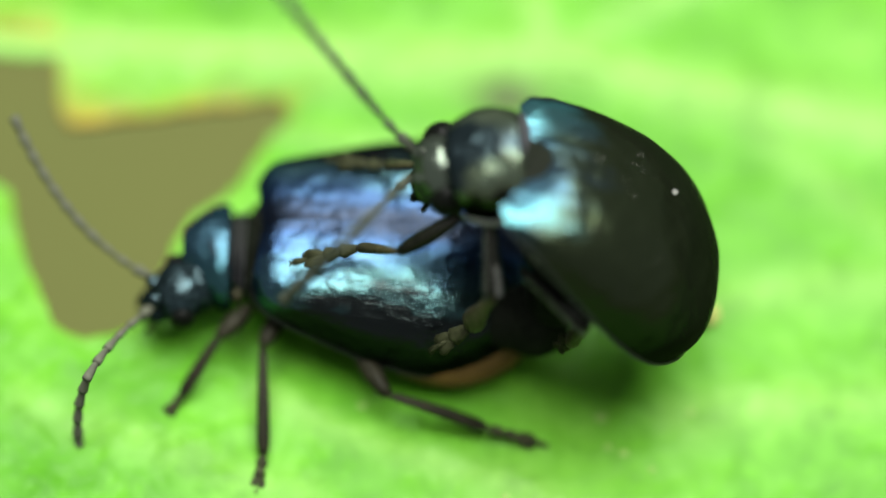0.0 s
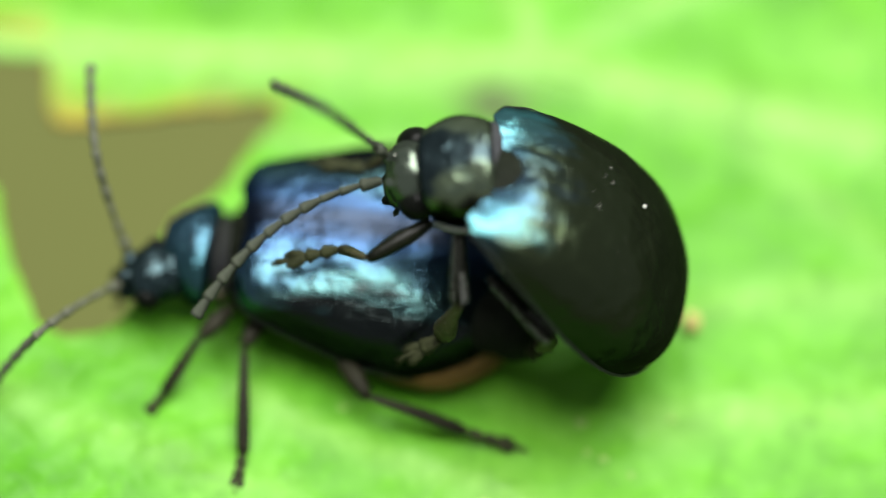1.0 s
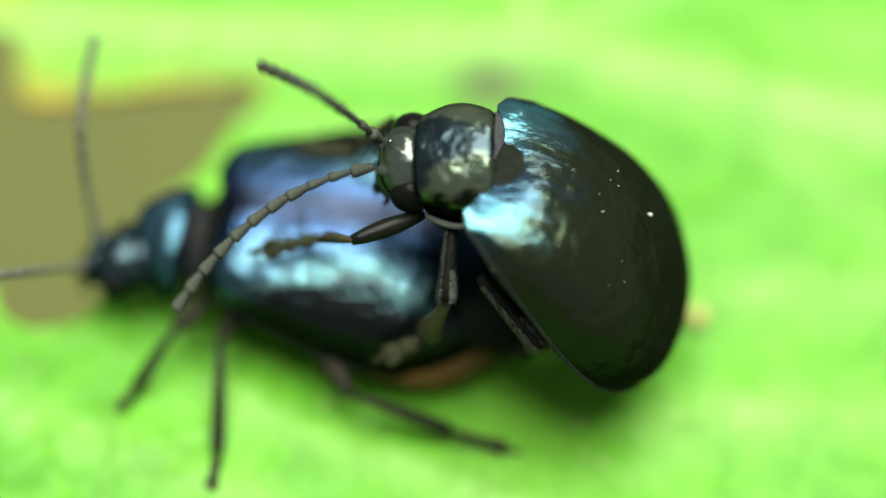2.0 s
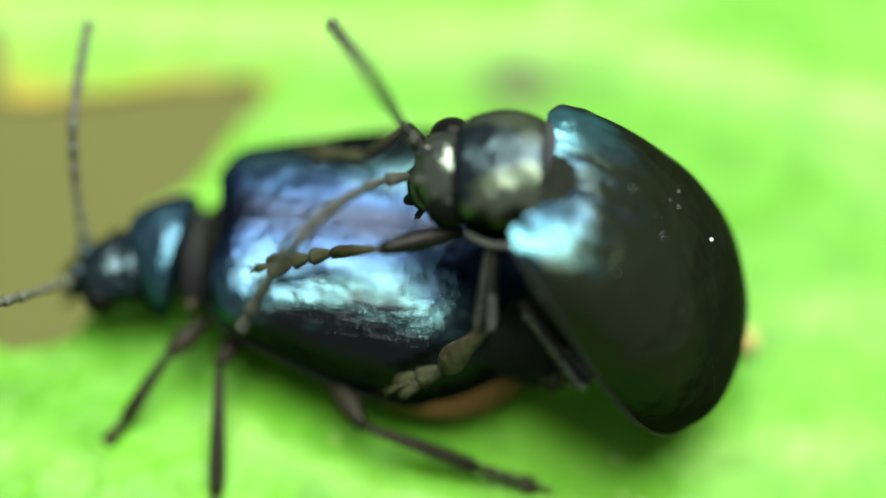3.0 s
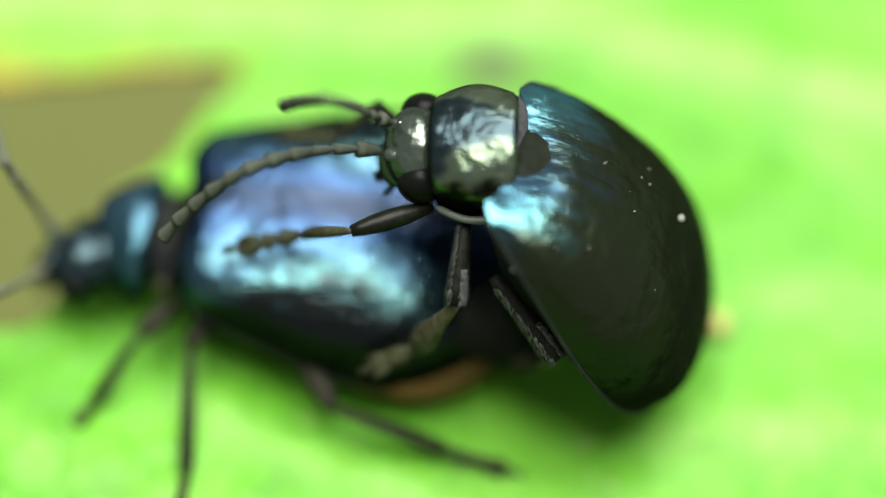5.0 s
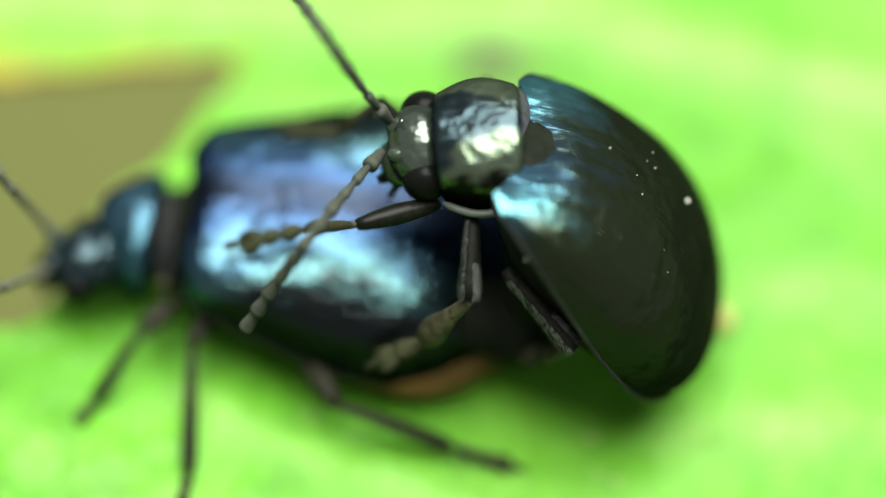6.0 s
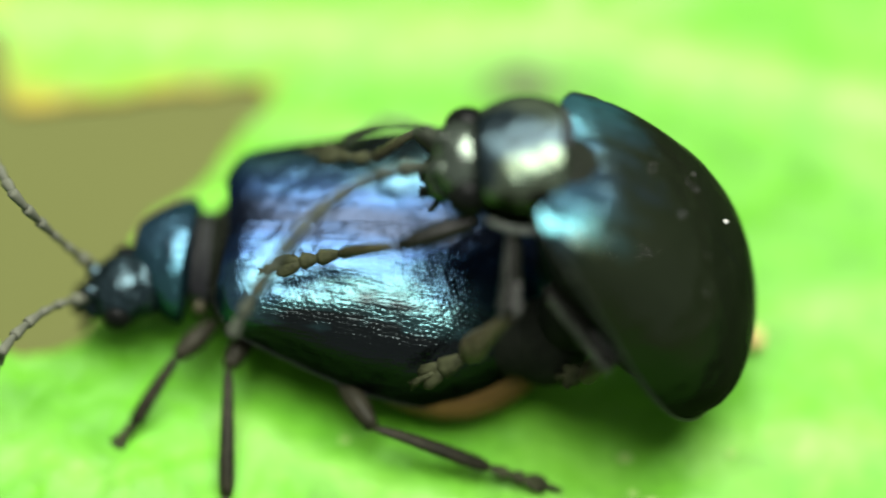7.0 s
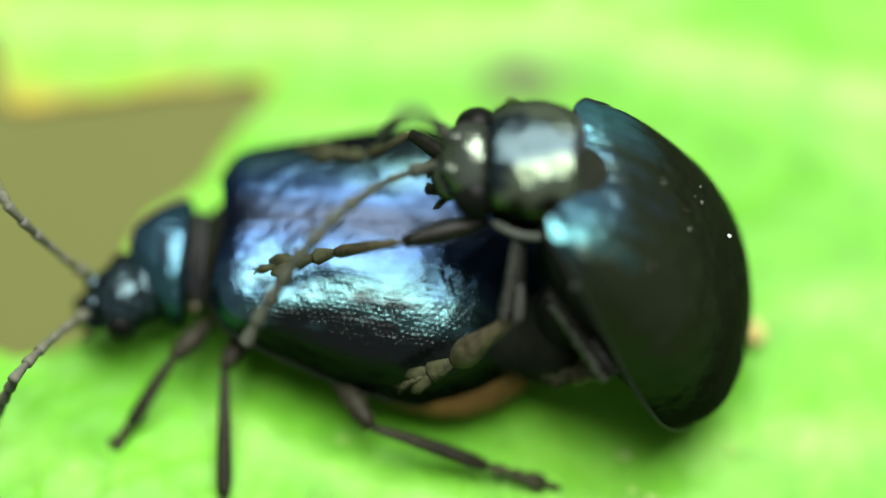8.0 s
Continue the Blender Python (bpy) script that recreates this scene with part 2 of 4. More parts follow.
def elytron(bm, side, length, wide, tall, edge, turn, origin, gap=0.0015, thick=0.06, wave=0.02, notch=0.0, box=(0.92, 0.80)):
    """One wing case: x runs to the tail, side +1 or -1 across, z to the back. wide, tall, edge: knots along 0..1; notch: how far the seam starts behind the shoulders; box: how round the section is across and upwards, less is squarer."""
    nu, nv = 72, 36
    outer, inner = [], []
    for i in range(nu + 1):
        s = 0.5 - 0.5 * math.cos(math.pi * i / nu)
        w, h, e = spline(wide, s), spline(tall, s), spline(edge, s)
        ring, deep = [], []
        for j in range(nv + 1):
            a = 0.5 * math.pi * j / nv
            y = max(w, 0.02) * math.sin(a) ** box[0]
            z = h * math.cos(a) ** box[1] if j < nv else 0.0
            flare = 0.05 * max(0.0, (j / nv - 0.9) / 0.1) * min(1.0, w)
            y, z = gap + y + flare, e + z
            q = Vector((length * s * 0.9, side * y * 1.7, z * 1.7 + 11.0 * side))
            dent = wave * (noise.noise(q) + 0.45 * noise.noise(q * 2.3)) * min(1.0, 6.0 * math.sin(math.pi * s)) * math.sin(math.pi * min(1.0, 0.12 + j / nv))
            y, z = y + dent * math.sin(a), z + dent * math.cos(a)
            back = notch * (1 - j / nv) ** 1.4 * (1 - s) ** 7
            ring.append(Vector((length * s + back, side * y, z)))
            shrink = 1.0 - thick / max(w, 0.3)
            deep.append(Vector((length * (0.01 + 0.98 * s) + back, side * (gap + (y - gap) * shrink), e - 0.02 + (z - e) * shrink)))
        outer.append(ring)
        inner.append(deep)
    uv = bm.loops.layers.uv.new("UVMap")
    run = [[(0.0)] for _ in outer]
    for ring, way in zip(outer, run):
        for a, b in zip(ring, ring[1:]):
            way.append(way[-1] + (b - a).length)
    vo = [[bm.verts.new(Vector(origin) + turn @ p) for p in r] for r in outer]
    vi = [[bm.verts.new(Vector(origin) + turn @ p) for p in r] for r in inner]
    for i in range(nu):
        for j in range(nv):
            f = bm.faces.new((vo[i][j], vo[i][j + 1], vo[i + 1][j + 1], vo[i + 1][j]))
            for loop, (p, q) in zip(f.loops, ((i, j), (i, j + 1), (i + 1, j + 1), (i + 1, j))):
                loop[uv].uv = (outer[p][q].x, side * (run[p][q] + 0.3))
            bm.faces.new((vi[i][j], vi[i + 1][j], vi[i + 1][j + 1], vi[i][j + 1]))
        for j in (0, nv):
            bm.faces.new((vo[i][j], vo[i + 1][j], vi[i + 1][j], vi[i][j]))
            bm.edges.get((vo[i][j], vo[i + 1][j])).smooth = False
    for i in (0, nu):
        for j in range(nv):
            bm.faces.new((vo[i][j], vo[i][j + 1], vi[i][j + 1], vi[i][j]))
    return [Vector(origin) + turn @ r[-1] for r in outer]


def rim_of(case, edge, r):
    """The rolled margin along the outer edge of a wing case."""
    bm = bmesh.new()
    n = len(edge) - 1
    tube(bm, edge, [r * min(1.0, 0.3 + 4 * min(k, n - k) / n) for k in range(n + 1)], 8)
    part("margin", bm, RIM, case, "grey rolled margin")


def pronotum_shape(bm, turn, origin, length, half, tall, low, front=0.74, roundness=0.72, swell=(0.05, 0.60)):
    """The shield behind the head: x to the tail, rounded sides with a fine raised margin."""
    rings = []
    for i in range(25):
        s = i / 24
        x = length * (s - 0.5)
        w = half * (front + (1 - front) * math.sin(math.pi * (swell[0] + swell[1] * s)) ** 1.2)
        flat = 0.5 + 0.5 * front
        bulge = low + (tall - low) * (flat + (1 - flat) * math.sin(math.pi * (0.15 + 0.6 * s)))
        pinch = 1.0 if 1 <= i <= 23 else 0.94
        ring = []
        for j in range(33):
            a = math.pi * (j / 32 - 0.5)
            y = w * math.sin(a) * pinch
            z = low + (bulge - low) * max(math.cos(a), 0.0) ** roundness * pinch
            bow = 0.10 * half * (1 - (y / half) ** 2) * (-0.5 if s < 0.5 else 1.0) * abs(2 * s - 1)
            z += 0.03 * tall * noise.noise(Vector((x * 2.2 + 5.0, y * 2.2, tall))) * math.cos(a)
            ring.append(Vector((x + bow, y, z)))
        for j in range(31, 0, -1):
            a = math.pi * (j / 32 - 0.5)
            ring.append(Vector((x, w * 0.86 * math.sin(a), low - 0.04 * tall * math.cos(a))))
        rings.append([Vector(origin) + turn @ p for p in ring])
    loft(bm, rings)
    uv = bm.loops.layers.uv.new("UVMap")
    back = turn.inverted()
    for f in bm.faces:
        for loop in f.loops:
            p = back @ (loop.vert.co - Vector(origin))
            loop[uv].uv = (p.x, math.atan2(p.y, p.z - low + 0.3) * half)


# ---- structure: leaf and ground ----
HOLE = [3.00, 3.24, 3.41, 3.72, 4.32, 4.25, 3.38, 2.80, 2.40, 2.13, 1.94, 1.77, 1.64, 1.56, 1.48, 1.42, 1.45, 1.65, 3.01, 3.13, 3.21, 3.28, 3.37, 3.52, 3.71, 3.62, 3.16, 2.87, 2.60, 2.35, 2.24, 2.09, 1.46, 1.60, 0.81, 0.68, 0.62, 0.61, 0.60, 0.60, 0.61, 0.62, 0.64, 0.66, 0.69, 0.73, 0.77, 0.83, 0.90, 0.97, 1.10, 1.25, 1.45, 1.69, 2.05, 2.54, 2.76, 2.88, 2.89, 2.92, 2.88, 2.80, 2.68, 2.57, 2.47, 2.40, 2.35, 2.31, 2.31, 2.36, 2.44, 2.71]
HOLE_MID = Vector((-6.61, 1.67, 0))


VEINS = [
    ((-9.09, 4.77, 0), (1.80, 4.27, 0), 0.55, 1.0),
    ((1.80, 4.27, 0), (7.53, 2.89, 0), 0.45, 1.0),
    ((1.80, 4.27, 0), (1.34, 7.04, 0), 0.35, 0.8),
    ((1.80, 4.27, 0), (5.24, 6.20, 0), 0.30, 0.6),
    ((4.53, 3.77, 0), (8.14, 0.33, 0), 0.30, 0.5),
    ((3.31, -0.40, 0), (8.11, -0.04, 0), 0.35, 0.5),
    ((3.63, -2.35, 0), (7.14, -2.18, 0), 0.40, 0.5),
    ((-3.00, -2.18, 0), (1.65, -4.23, 0), 0.30, 0.5),
    ((-6.90, -2.18, 0), (-2.17, -3.90, 0), 0.35, 0.4),
    ((-2.83, 2.98, 0), (0.13, 2.60, 0), 0.30, 0.5),
]


def vein(x, y):
    """How much a point lies on a vein, 0 to 1."""
    best = 0.0
    p = Vector((x + 0.25 * noise.noise(Vector((x * 0.4, y * 0.4, 2.0))), y + 0.25 * noise.noise(Vector((x * 0.4, y * 0.4, 9.0)))))
    for a, b, wide, much in VEINS:
        a, b = Vector(a[:2]), Vector(b[:2])
        k = min(max((p - a).dot(b - a) / (b - a).length_squared, 0.0), 1.0)
        best = max(best, much * math.exp(-((p - a.lerp(b, k)).length / wide) ** 2))
    return best


STAIN = Vector((1.17, 3.47, 0))


def leaf_height(x, y):
    """Gentle waves, veins in relief and puckers of the blade, in millimetres."""
    h = 0.25 * math.sin(0.21 * x + 0.6) * math.sin(0.17 * y - 0.4) - 0.25 * math.sin(0.6) * math.sin(-0.4)
    far = max(0.0, math.hypot(x, y) - 9.0)
    h -= 0.004 * far * far
    h += 0.10 * (noise.noise(Vector((x * 0.45, y * 0.45, 3.1)))) + 0.06 * noise.noise(Vector((x * 1.5, y * 1.5, 7.7))) + 0.035 * noise.noise(Vector((x * 3.4, y * 3.4, 1.7)))
    return h + 0.10 * vein(x, y)


def hole_edge(a):
    n = len(HOLE)
    k = a / (2 * math.pi) * n
    i = int(k) % n
    s = k - int(k)
    s = s * s * (3 - 2 * s)
    return (HOLE[i] * (1 - s) + HOLE[(i + 1) % n] * s) * (1 + 0.02 * noise.noise(Vector((math.cos(a) * 9, math.sin(a) * 9, 1.5))))


def build_leaf():
    bm = bmesh.new()
    brown = bm.verts.layers.float.new("browning")
    pale = bm.verts.layers.float.new("veins")
    stain = bm.verts.layers.float.new("stain")
    turns, rings = 320, 150
    top, low = [], []
    for i in range(rings + 1):
        s = i / rings
        ta, tb = [], []
        for k in range(turns):
            a = 2 * math.pi * k / turns
            r0 = hole_edge(a)
            grow = 9.0 * s + 30.0 * s ** 4
            r = r0 + grow
            r *= 1 + 0.12 * s * s * math.sin(3 * a + 1.0)
            x, y = HOLE_MID.x + r * math.cos(a), HOLE_MID.y + r * math.sin(a)
            z = leaf_height(x, y)
            thick = 0.13
            ta.append(bm.verts.new((x, y, z - (0.05 if i == 0 else 0.0))))
            tb.append(bm.verts.new((x, y, z - thick)))
            depth = r - r0
            side = smooth_curve([(0.30, 0.0), (0.55, 1.0), (2.3, 1.0), (2.7, 0.0)], a)
            amount = (0.22 + 0.78 * min(1.0, 1.6 * side)) * math.exp(-depth / (0.08 + 0.42 * side * (0.7 + 0.6 * noise.noise(Vector((x * 0.9, y * 0.9, 0))))))
            spot = (Vector((x, y, 0)) - STAIN)
            for v in (ta[-1], tb[-1]):
                v[stain] = 0.95 * math.exp(-((spot.x / 0.66) ** 2 + (spot.y / 0.44) ** 2))
                v[brown] = amount
                v[pale] = vein(x, y)
        top.append(ta)
        low.append(tb)
    for i in range(rings):
        for k in range(turns):
            q = (k + 1) % turns
            bm.faces.new((top[i][k], top[i + 1][k], top[i + 1][q], top[i][q]))
            bm.faces.new((low[i][k], low[i][q], low[i + 1][q], low[i + 1][k]))
    for k in range(turns):
        q = (k + 1) % turns
        bm.faces.new((top[0][k], top[0][q], low[0][q], low[0][k]))
        bm.faces.new((top[-1][k], low[-1][k], low[-1][q], top[-1][q]))
    m, nt, p = material("leaf_blade")
    co = nt.nodes.new("ShaderNodeTexCoord").outputs["Object"]
    wide = noise_tex(nt, 160.0, 3.0, 0.5, co, 0.6)
    base = ramp(nt, wide.outputs["Fac"], [(0.25, (0.033, 0.122, 0.0065)), (0.5, (0.052, 0.170, 0.010)), (0.75, (0.082, 0.212, 0.021))])
    cells = nt.nodes.new("ShaderNodeTexVoronoi")
    cells.inputs["Scale"].default_value = 3600.0
    cells.feature = "SMOOTH_F1"
    link(nt, co, cells.inputs["Vector"])
    fine = nt.nodes.new("ShaderNodeMix")
    fine.data_type, fine.blend_type = "RGBA", "MULTIPLY"
    fine.inputs["Factor"].default_value = 0.55
    tone = ramp(nt, cells.outputs["Distance"], [(0.0, (1.15, 1.1, 1.2)), (0.6, (0.8, 0.85, 0.75))])
    ribs = nt.nodes.new("ShaderNodeAttribute")
    ribs.attribute_name = "veins"
    rib = nt.nodes.new("ShaderNodeMix")
    rib.data_type = "RGBA"
    rib.inputs["B"].default_value = (0.115, 0.232, 0.046, 1.0)
    link(nt, ribs.outputs["Fac"], rib.inputs["Factor"])
    link(nt, base.outputs["Color"], rib.inputs["A"])
    link(nt, rib.outputs["Result"], fine.inputs["A"])
    link(nt, tone.outputs["Color"], fine.inputs["B"])
    patch = noise_tex(nt, 1000.0, 5.0, 0.6, co, 0.4)
    shade = ramp(nt, patch.outputs["Fac"], [(0.28, (0.56, 0.66, 0.45)), (0.5, (0.92, 0.96, 0.85)), (0.72, (1.22, 1.16, 1.45))])
    mottle = nt.nodes.new("ShaderNodeMix")
    mottle.data_type, mottle.blend_type = "RGBA", "MULTIPLY"
    mottle.inputs["Factor"].default_value = 0.85
    link(nt, fine.outputs["Result"], mottle.inputs["A"])
    link(nt, shade.outputs["Color"], mottle.inputs["B"])
    att = nt.nodes.new("ShaderNodeAttribute")
    att.attribute_name = "browning"
    grain = noise_tex(nt, 700.0, 4.0, 0.6, co)
    dry = ramp(nt, grain.outputs["Fac"], [(0.3, (0.085, 0.045, 0.008)), (0.7, (0.20, 0.125, 0.02))])
    mix = nt.nodes.new("ShaderNodeMix")
    mix.data_type = "RGBA"
    link(nt, att.outputs["Fac"], mix.inputs["Factor"])
    link(nt, mottle.outputs["Result"], mix.inputs["A"])
    link(nt, dry.outputs["Color"], mix.inputs["B"])
    mark = nt.nodes.new("ShaderNodeAttribute")
    mark.attribute_name = "stain"
    blot = nt.nodes.new("ShaderNodeMix")
    blot.data_type = "RGBA"
    blot.inputs["B"].default_value = (0.022, 0.022, 0.008, 1.0)
    link(nt, mark.outputs["Fac"], blot.inputs["Factor"])
    link(nt, mix.outputs["Result"], blot.inputs["A"])
    link(nt, blot.outputs["Result"], p.inputs["Base Color"])
    p.inputs["Roughness"].default_value = 0.42
    p.inputs["Specular IOR Level"].default_value = 0.07
    h = bump(nt, cells.outputs["Distance"], 0.00003)
    link(nt, h, p.inputs["Normal"])
    ob = part("leaf", bm, m)
    tagged(ob, "bright green leaf with a large hole eaten through it", "leaf")
    rm, rt, rp = material("leaf_vein")
    rn = noise_tex(rt, 500.0, 4.0)
    rc = ramp(rt, rn.outputs["Fac"], [(0.3, (0.085, 0.205, 0.030)), (0.7, (0.125, 0.240, 0.052))])
    link(rt, rc.outputs["Color"], rp.inputs["Base Color"])
    rp.inputs["Roughness"].default_value = 0.55
    rp.inputs["Specular IOR Level"].default_value = 0.12
    for a, b, wide, much in VEINS[:6]:
        a, b = Vector(a), Vector(b)
        bm = bmesh.new()
        n = 40
        path = []
        for k in range(n + 1):
            p = a.lerp(b, k / n)
            p.x -= 0.25 * noise.noise(Vector((p.x * 0.4, p.y * 0.4, 2.0)))
            p.y -= 0.25 * noise.noise(Vector((p.x * 0.4, p.y * 0.4, 9.0)))
            path.append((p.x, p.y, leaf_height(p.x, p.y) - 0.07))
        tube(bm, path, [0.55 * wide * much * (1.0 - 0.7 * k / n) for k in range(n + 1)], 8, 0.35)
        part("vein", bm, rm, ob, "pale green leaf vein")
    return ob


leaf = build_leaf()


def build_ground():
    bm = bmesh.new()
    n = 60
    grid = []
    for i in range(n + 1):
        row = []
        for k in range(n + 1):
            x, y = [math.copysign(abs(c) ** 3, c) * 2.0e6 for c in (2 * i / n - 1, 2 * k / n - 1)]
            row.append(bm.verts.new((x, y, -350 + 25 * noise.noise(Vector((x * 0.004, y * 0.004, 0))))))
        grid.append(row)
    for i in range(n):
        for k in range(n):
            bm.faces.new((grid[i][k], grid[i + 1][k], grid[i + 1][k + 1], grid[i][k + 1]))
    return tagged(part("ground", bm, GROUND), "olive brown bare soil far below the leaf", "ground", "", "structure")


build_ground()

# ---- crumb on the leaf ----
def build_crumb():
    bm = bmesh.new()
    for v in blob(bm, (0, 0, 0.12), (0.15, 0.2, 0.13), None, 16, 12):
        v.co *= 1 + 0.25 * noise.noise(v.co * 6)
    m = plain_material("yellow_crumb", (0.17, 0.14, 0.04), (0.25, 0.22, 0.085), 0.8, 4000.0, 0.00003)
    at = Vector((4.38, -0.73, 0.10))
    ob = part("plant_crumb", bm, m, at=Matrix.Translation(Vector((at.x, at.y, leaf_height(at.x, at.y))) * MM))
    tagged(ob, "small pale yellow plant crumb lying on the leaf", "crumb")


build_crumb()


def build_flecks():
    """Small pale lumps added on the leaf in place of glints from its surface."""
    m = plain_material("pale_glint", (0.10, 0.19, 0.035), (0.17, 0.26, 0.075), 0.7, 6000.0, 0.00002)
    for k, (x, y, r) in enumerate(((-1.38, -2.35, 0.05), (2.50, -2.55, 0.07), (2.60, -3.07, 0.05), (2.84, -3.18, 0.06), (0.91, -3.95, 0.05), (3.98, -2.45, 0.05), (3.30, -3.45, 0.045))):
        bm = bmesh.new()
        for v in blob(bm, (0, 0, 0.3 * r), (1.5 * r, r, 0.30 * r), None, 12, 8):
            v.co *= 1 + 0.3 * noise.noise(v.co / r * 1.3 + Vector((k, 0, 0)))
        ob = part("glint_fleck", bm, m, at=Matrix.Translation(Vector((x, y, leaf_height(x, y))) * MM))
        tagged(ob, "tiny pale green lump standing in for a glint on the leaf", "fleck", "flecks on the leaf")


build_flecks()

# ---- female beetle ----
F_AT = Vector((-1.46, -0.40, 0.00))
female = thing("leaf_beetle", (F_AT.x, F_AT.y, 0), "metallic blue female leaf beetle with orange abdomen standing on leaf", "beetle", "mating beetles")
F0 = Vector((-3.256, 0.032, 0)) - Vector((F_AT.x, F_AT.y, 0))
FT = pose(0, 0, 0, 1.9, 4.8, -2.2).to_3x3()
F_WIDE = [(0, 0.86), (0.02, 1.10), (0.05, 1.28), (0.1, 1.40), (0.25, 1.63), (0.45, 1.91), (0.62, 1.98), (0.78, 1.72), (0.9, 1.21), (0.97, 0.65), (1, 0.00)]
F_TALL = [(0, 0.40), (0.04, 0.60), (0.15, 0.87), (0.3, 1.16), (0.42, 1.31), (0.65, 1.40), (0.85, 1.10), (0.95, 0.63), (1, 0.05)]
F_EDGE = [(0.0, 1.50), (0.04, 1.47), (0.15, 1.33), (0.3, 1.15), (0.45, 1.05), (0.65, 0.97), (1.0, 0.80)]


def build_female():
    for side in (-1, 1):
        bm = bmesh.new()
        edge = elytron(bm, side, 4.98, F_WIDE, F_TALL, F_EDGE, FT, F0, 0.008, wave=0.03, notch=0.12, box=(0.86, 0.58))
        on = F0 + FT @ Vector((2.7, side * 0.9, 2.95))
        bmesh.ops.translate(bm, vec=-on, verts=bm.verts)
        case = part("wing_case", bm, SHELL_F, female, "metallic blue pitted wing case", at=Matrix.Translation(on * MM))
        rim_of(case, [p - on for p in edge[2:-2]], 0.018)
    bm = bmesh.new()
    blob(bm, F0 + FT @ Vector((3.25, -0.10, 0.84)), (1.75, 2.03, 0.78), FT)
    part("abdomen", bm, BELLY, female, "swollen orange brown abdomen")
    bm = bmesh.new()
    end = Vector((1.39, -1.38, 1.15)) - Vector((F_AT.x, F_AT.y, 0))
    blob(bm, end, (0.62, 0.62, 0.62), FT)
    blob(bm, end + Vector((-0.40, 0.05, 0.0)), (0.60, 0.55, 0.50), FT)
    blob(bm, end + Vector((0.25, 0.10, 0.55)), (0.42, 0.50, 0.70), FT)
    part("abdomen_tip", bm, BLACK, female, "black tip of the abdomen")
    bm = bmesh.new()
    blob(bm, F0 + FT @ Vector((1.3, 0, 0.95)), (1.6, 1.45, 0.5), FT)
    blob(bm, F0 + FT @ Vector((-0.2, 0, 1.02)), (0.35, 0.62, 0.5), FT)
    part("thorax", bm, BLACK, female, "black underside of the thorax")
    bm = bmesh.new()
    tip = Matrix.Rotation(radians(-6), 3, "Y") @ Matrix.Rotation(radians(-4), 3, "Z")
    pronotum_shape(bm, tip, Vector((-3.73, -0.14, 0)) - Vector((F_AT.x, F_AT.y, 0)), 0.66, 0.94, 1.80, 0.98, 0.40, 0.80, (0.06, 0.46))
    shield = part("pronotum", bm, PRONOTUM_F, female, "teal blue shield behind the head")
    for x, wide, high in ((-3.49, 0.66, 0.44), (-3.40, 0.72, 0.50), (-3.31, 0.78, 0.50)):
        bm = bmesh.new()
        blob(bm, Vector((x, -0.10, 1.10)) - Vector((F_AT.x, F_AT.y, 0)), (0.042, wide, high), FT)
        part("neck_fold", bm, MEMBRANE, female, "grey brown fold between shield and wing cases")
    bm = bmesh.new()
    blob(bm, Vector((-3.40, -0.86, 1.05)) - Vector((F_AT.x, F_AT.y, 0)), (0.09, 0.10, 0.14), FT)
    part("neck_side", bm, BROWN, female, "rust brown skin at the side of the neck")
    bm = bmesh.new()
    hc = Vector((-4.50, -0.70, 1.10)) - Vector((F_AT.x, F_AT.y, 0))
    blob(bm, hc + Vector((0.10, 0, 0)), (0.46, 0.52, 0.42), Matrix.Rotation(radians(-25), 3, "Y"))
    blob(bm, hc + Vector((0.42, 0.22, 0.0)), (0.34, 0.58, 0.46))
    blob(bm, hc + Vector((-0.26, -0.04, -0.22)), (0.26, 0.34, 0.24))
    blob(bm, hc + Vector((-0.30, -0.17, 0.12)), (0.13, 0.12, 0.11))
    blob(bm, hc + Vector((-0.30, 0.17, 0.12)), (0.13, 0.12, 0.11))
    head = part("head", bm, HEAD_F, female, "dark teal head")
    for side in (-1, 1):
        bm = bmesh.new()
        blob(bm, hc + Vector((0.10, side * 0.50, 0.02)), (0.20, 0.15, 0.22))
        part("eye", bm, EYE, head, "black bulging eye")
        bm = bmesh.new()
        tube(bm, [hc + Vector((x, side * y - 0.03, z)) for x, y, z in ((-0.40, 0.18, -0.30), (-0.54, 0.16, -0.38), (-0.60, 0.04, -0.44))], [0.09, 0.08, 0.02], 8)
        part("mandible", bm, BLACK, head, "dark jaw")
        bm = bmesh.new()
        tube(bm, [hc + Vector((x, side * y, z)) for x, y, z in ((-0.32, 0.28, -0.38), (-0.44, 0.36, -0.50), (-0.50, 0.36, -0.62))], [0.04, 0.05, 0.02], 8)
        part("palp", bm, PAD, head, "short feeler beside the mouth")
    return head, shield


female_head, female_shield = build_female()

# ---- legs ----
def bristles(bm, path, radii, count, long, rng, around=(0.0, 2 * math.pi), along=(0.08, 0.97), stem=0.006):
    """Short stiff hairs that lean along a limb."""
    for _ in range(count):
        s = rng.uniform(*along) * (len(path) - 1)
        i = min(int(s), len(path) - 2)
        p = Vector(path[i]).lerp(Vector(path[i + 1]), s - i)
        r = radii[i] + (radii[i + 1] - radii[i]) * (s - i)
        a = rng.uniform(*around)
        out = Vector((0, math.cos(a), 0.8 * math.sin(a)))
        side = Vector((0, -math.sin(a), math.cos(a)))
        size = long * rng.uniform(0.6, 1.2)
        root = p + 0.93 * r * out
        tip = root + size * (0.75 * Vector((1, 0, 0)) + 0.55 * out)
        three = [bm.verts.new(root + stem * v) for v in (side, -side, Vector((1, 0, 0)) + out)]
        end = bm.verts.new(tip)
        for k in range(3):
            bm.faces.new((three[k], three[(k + 1) % 3], end))


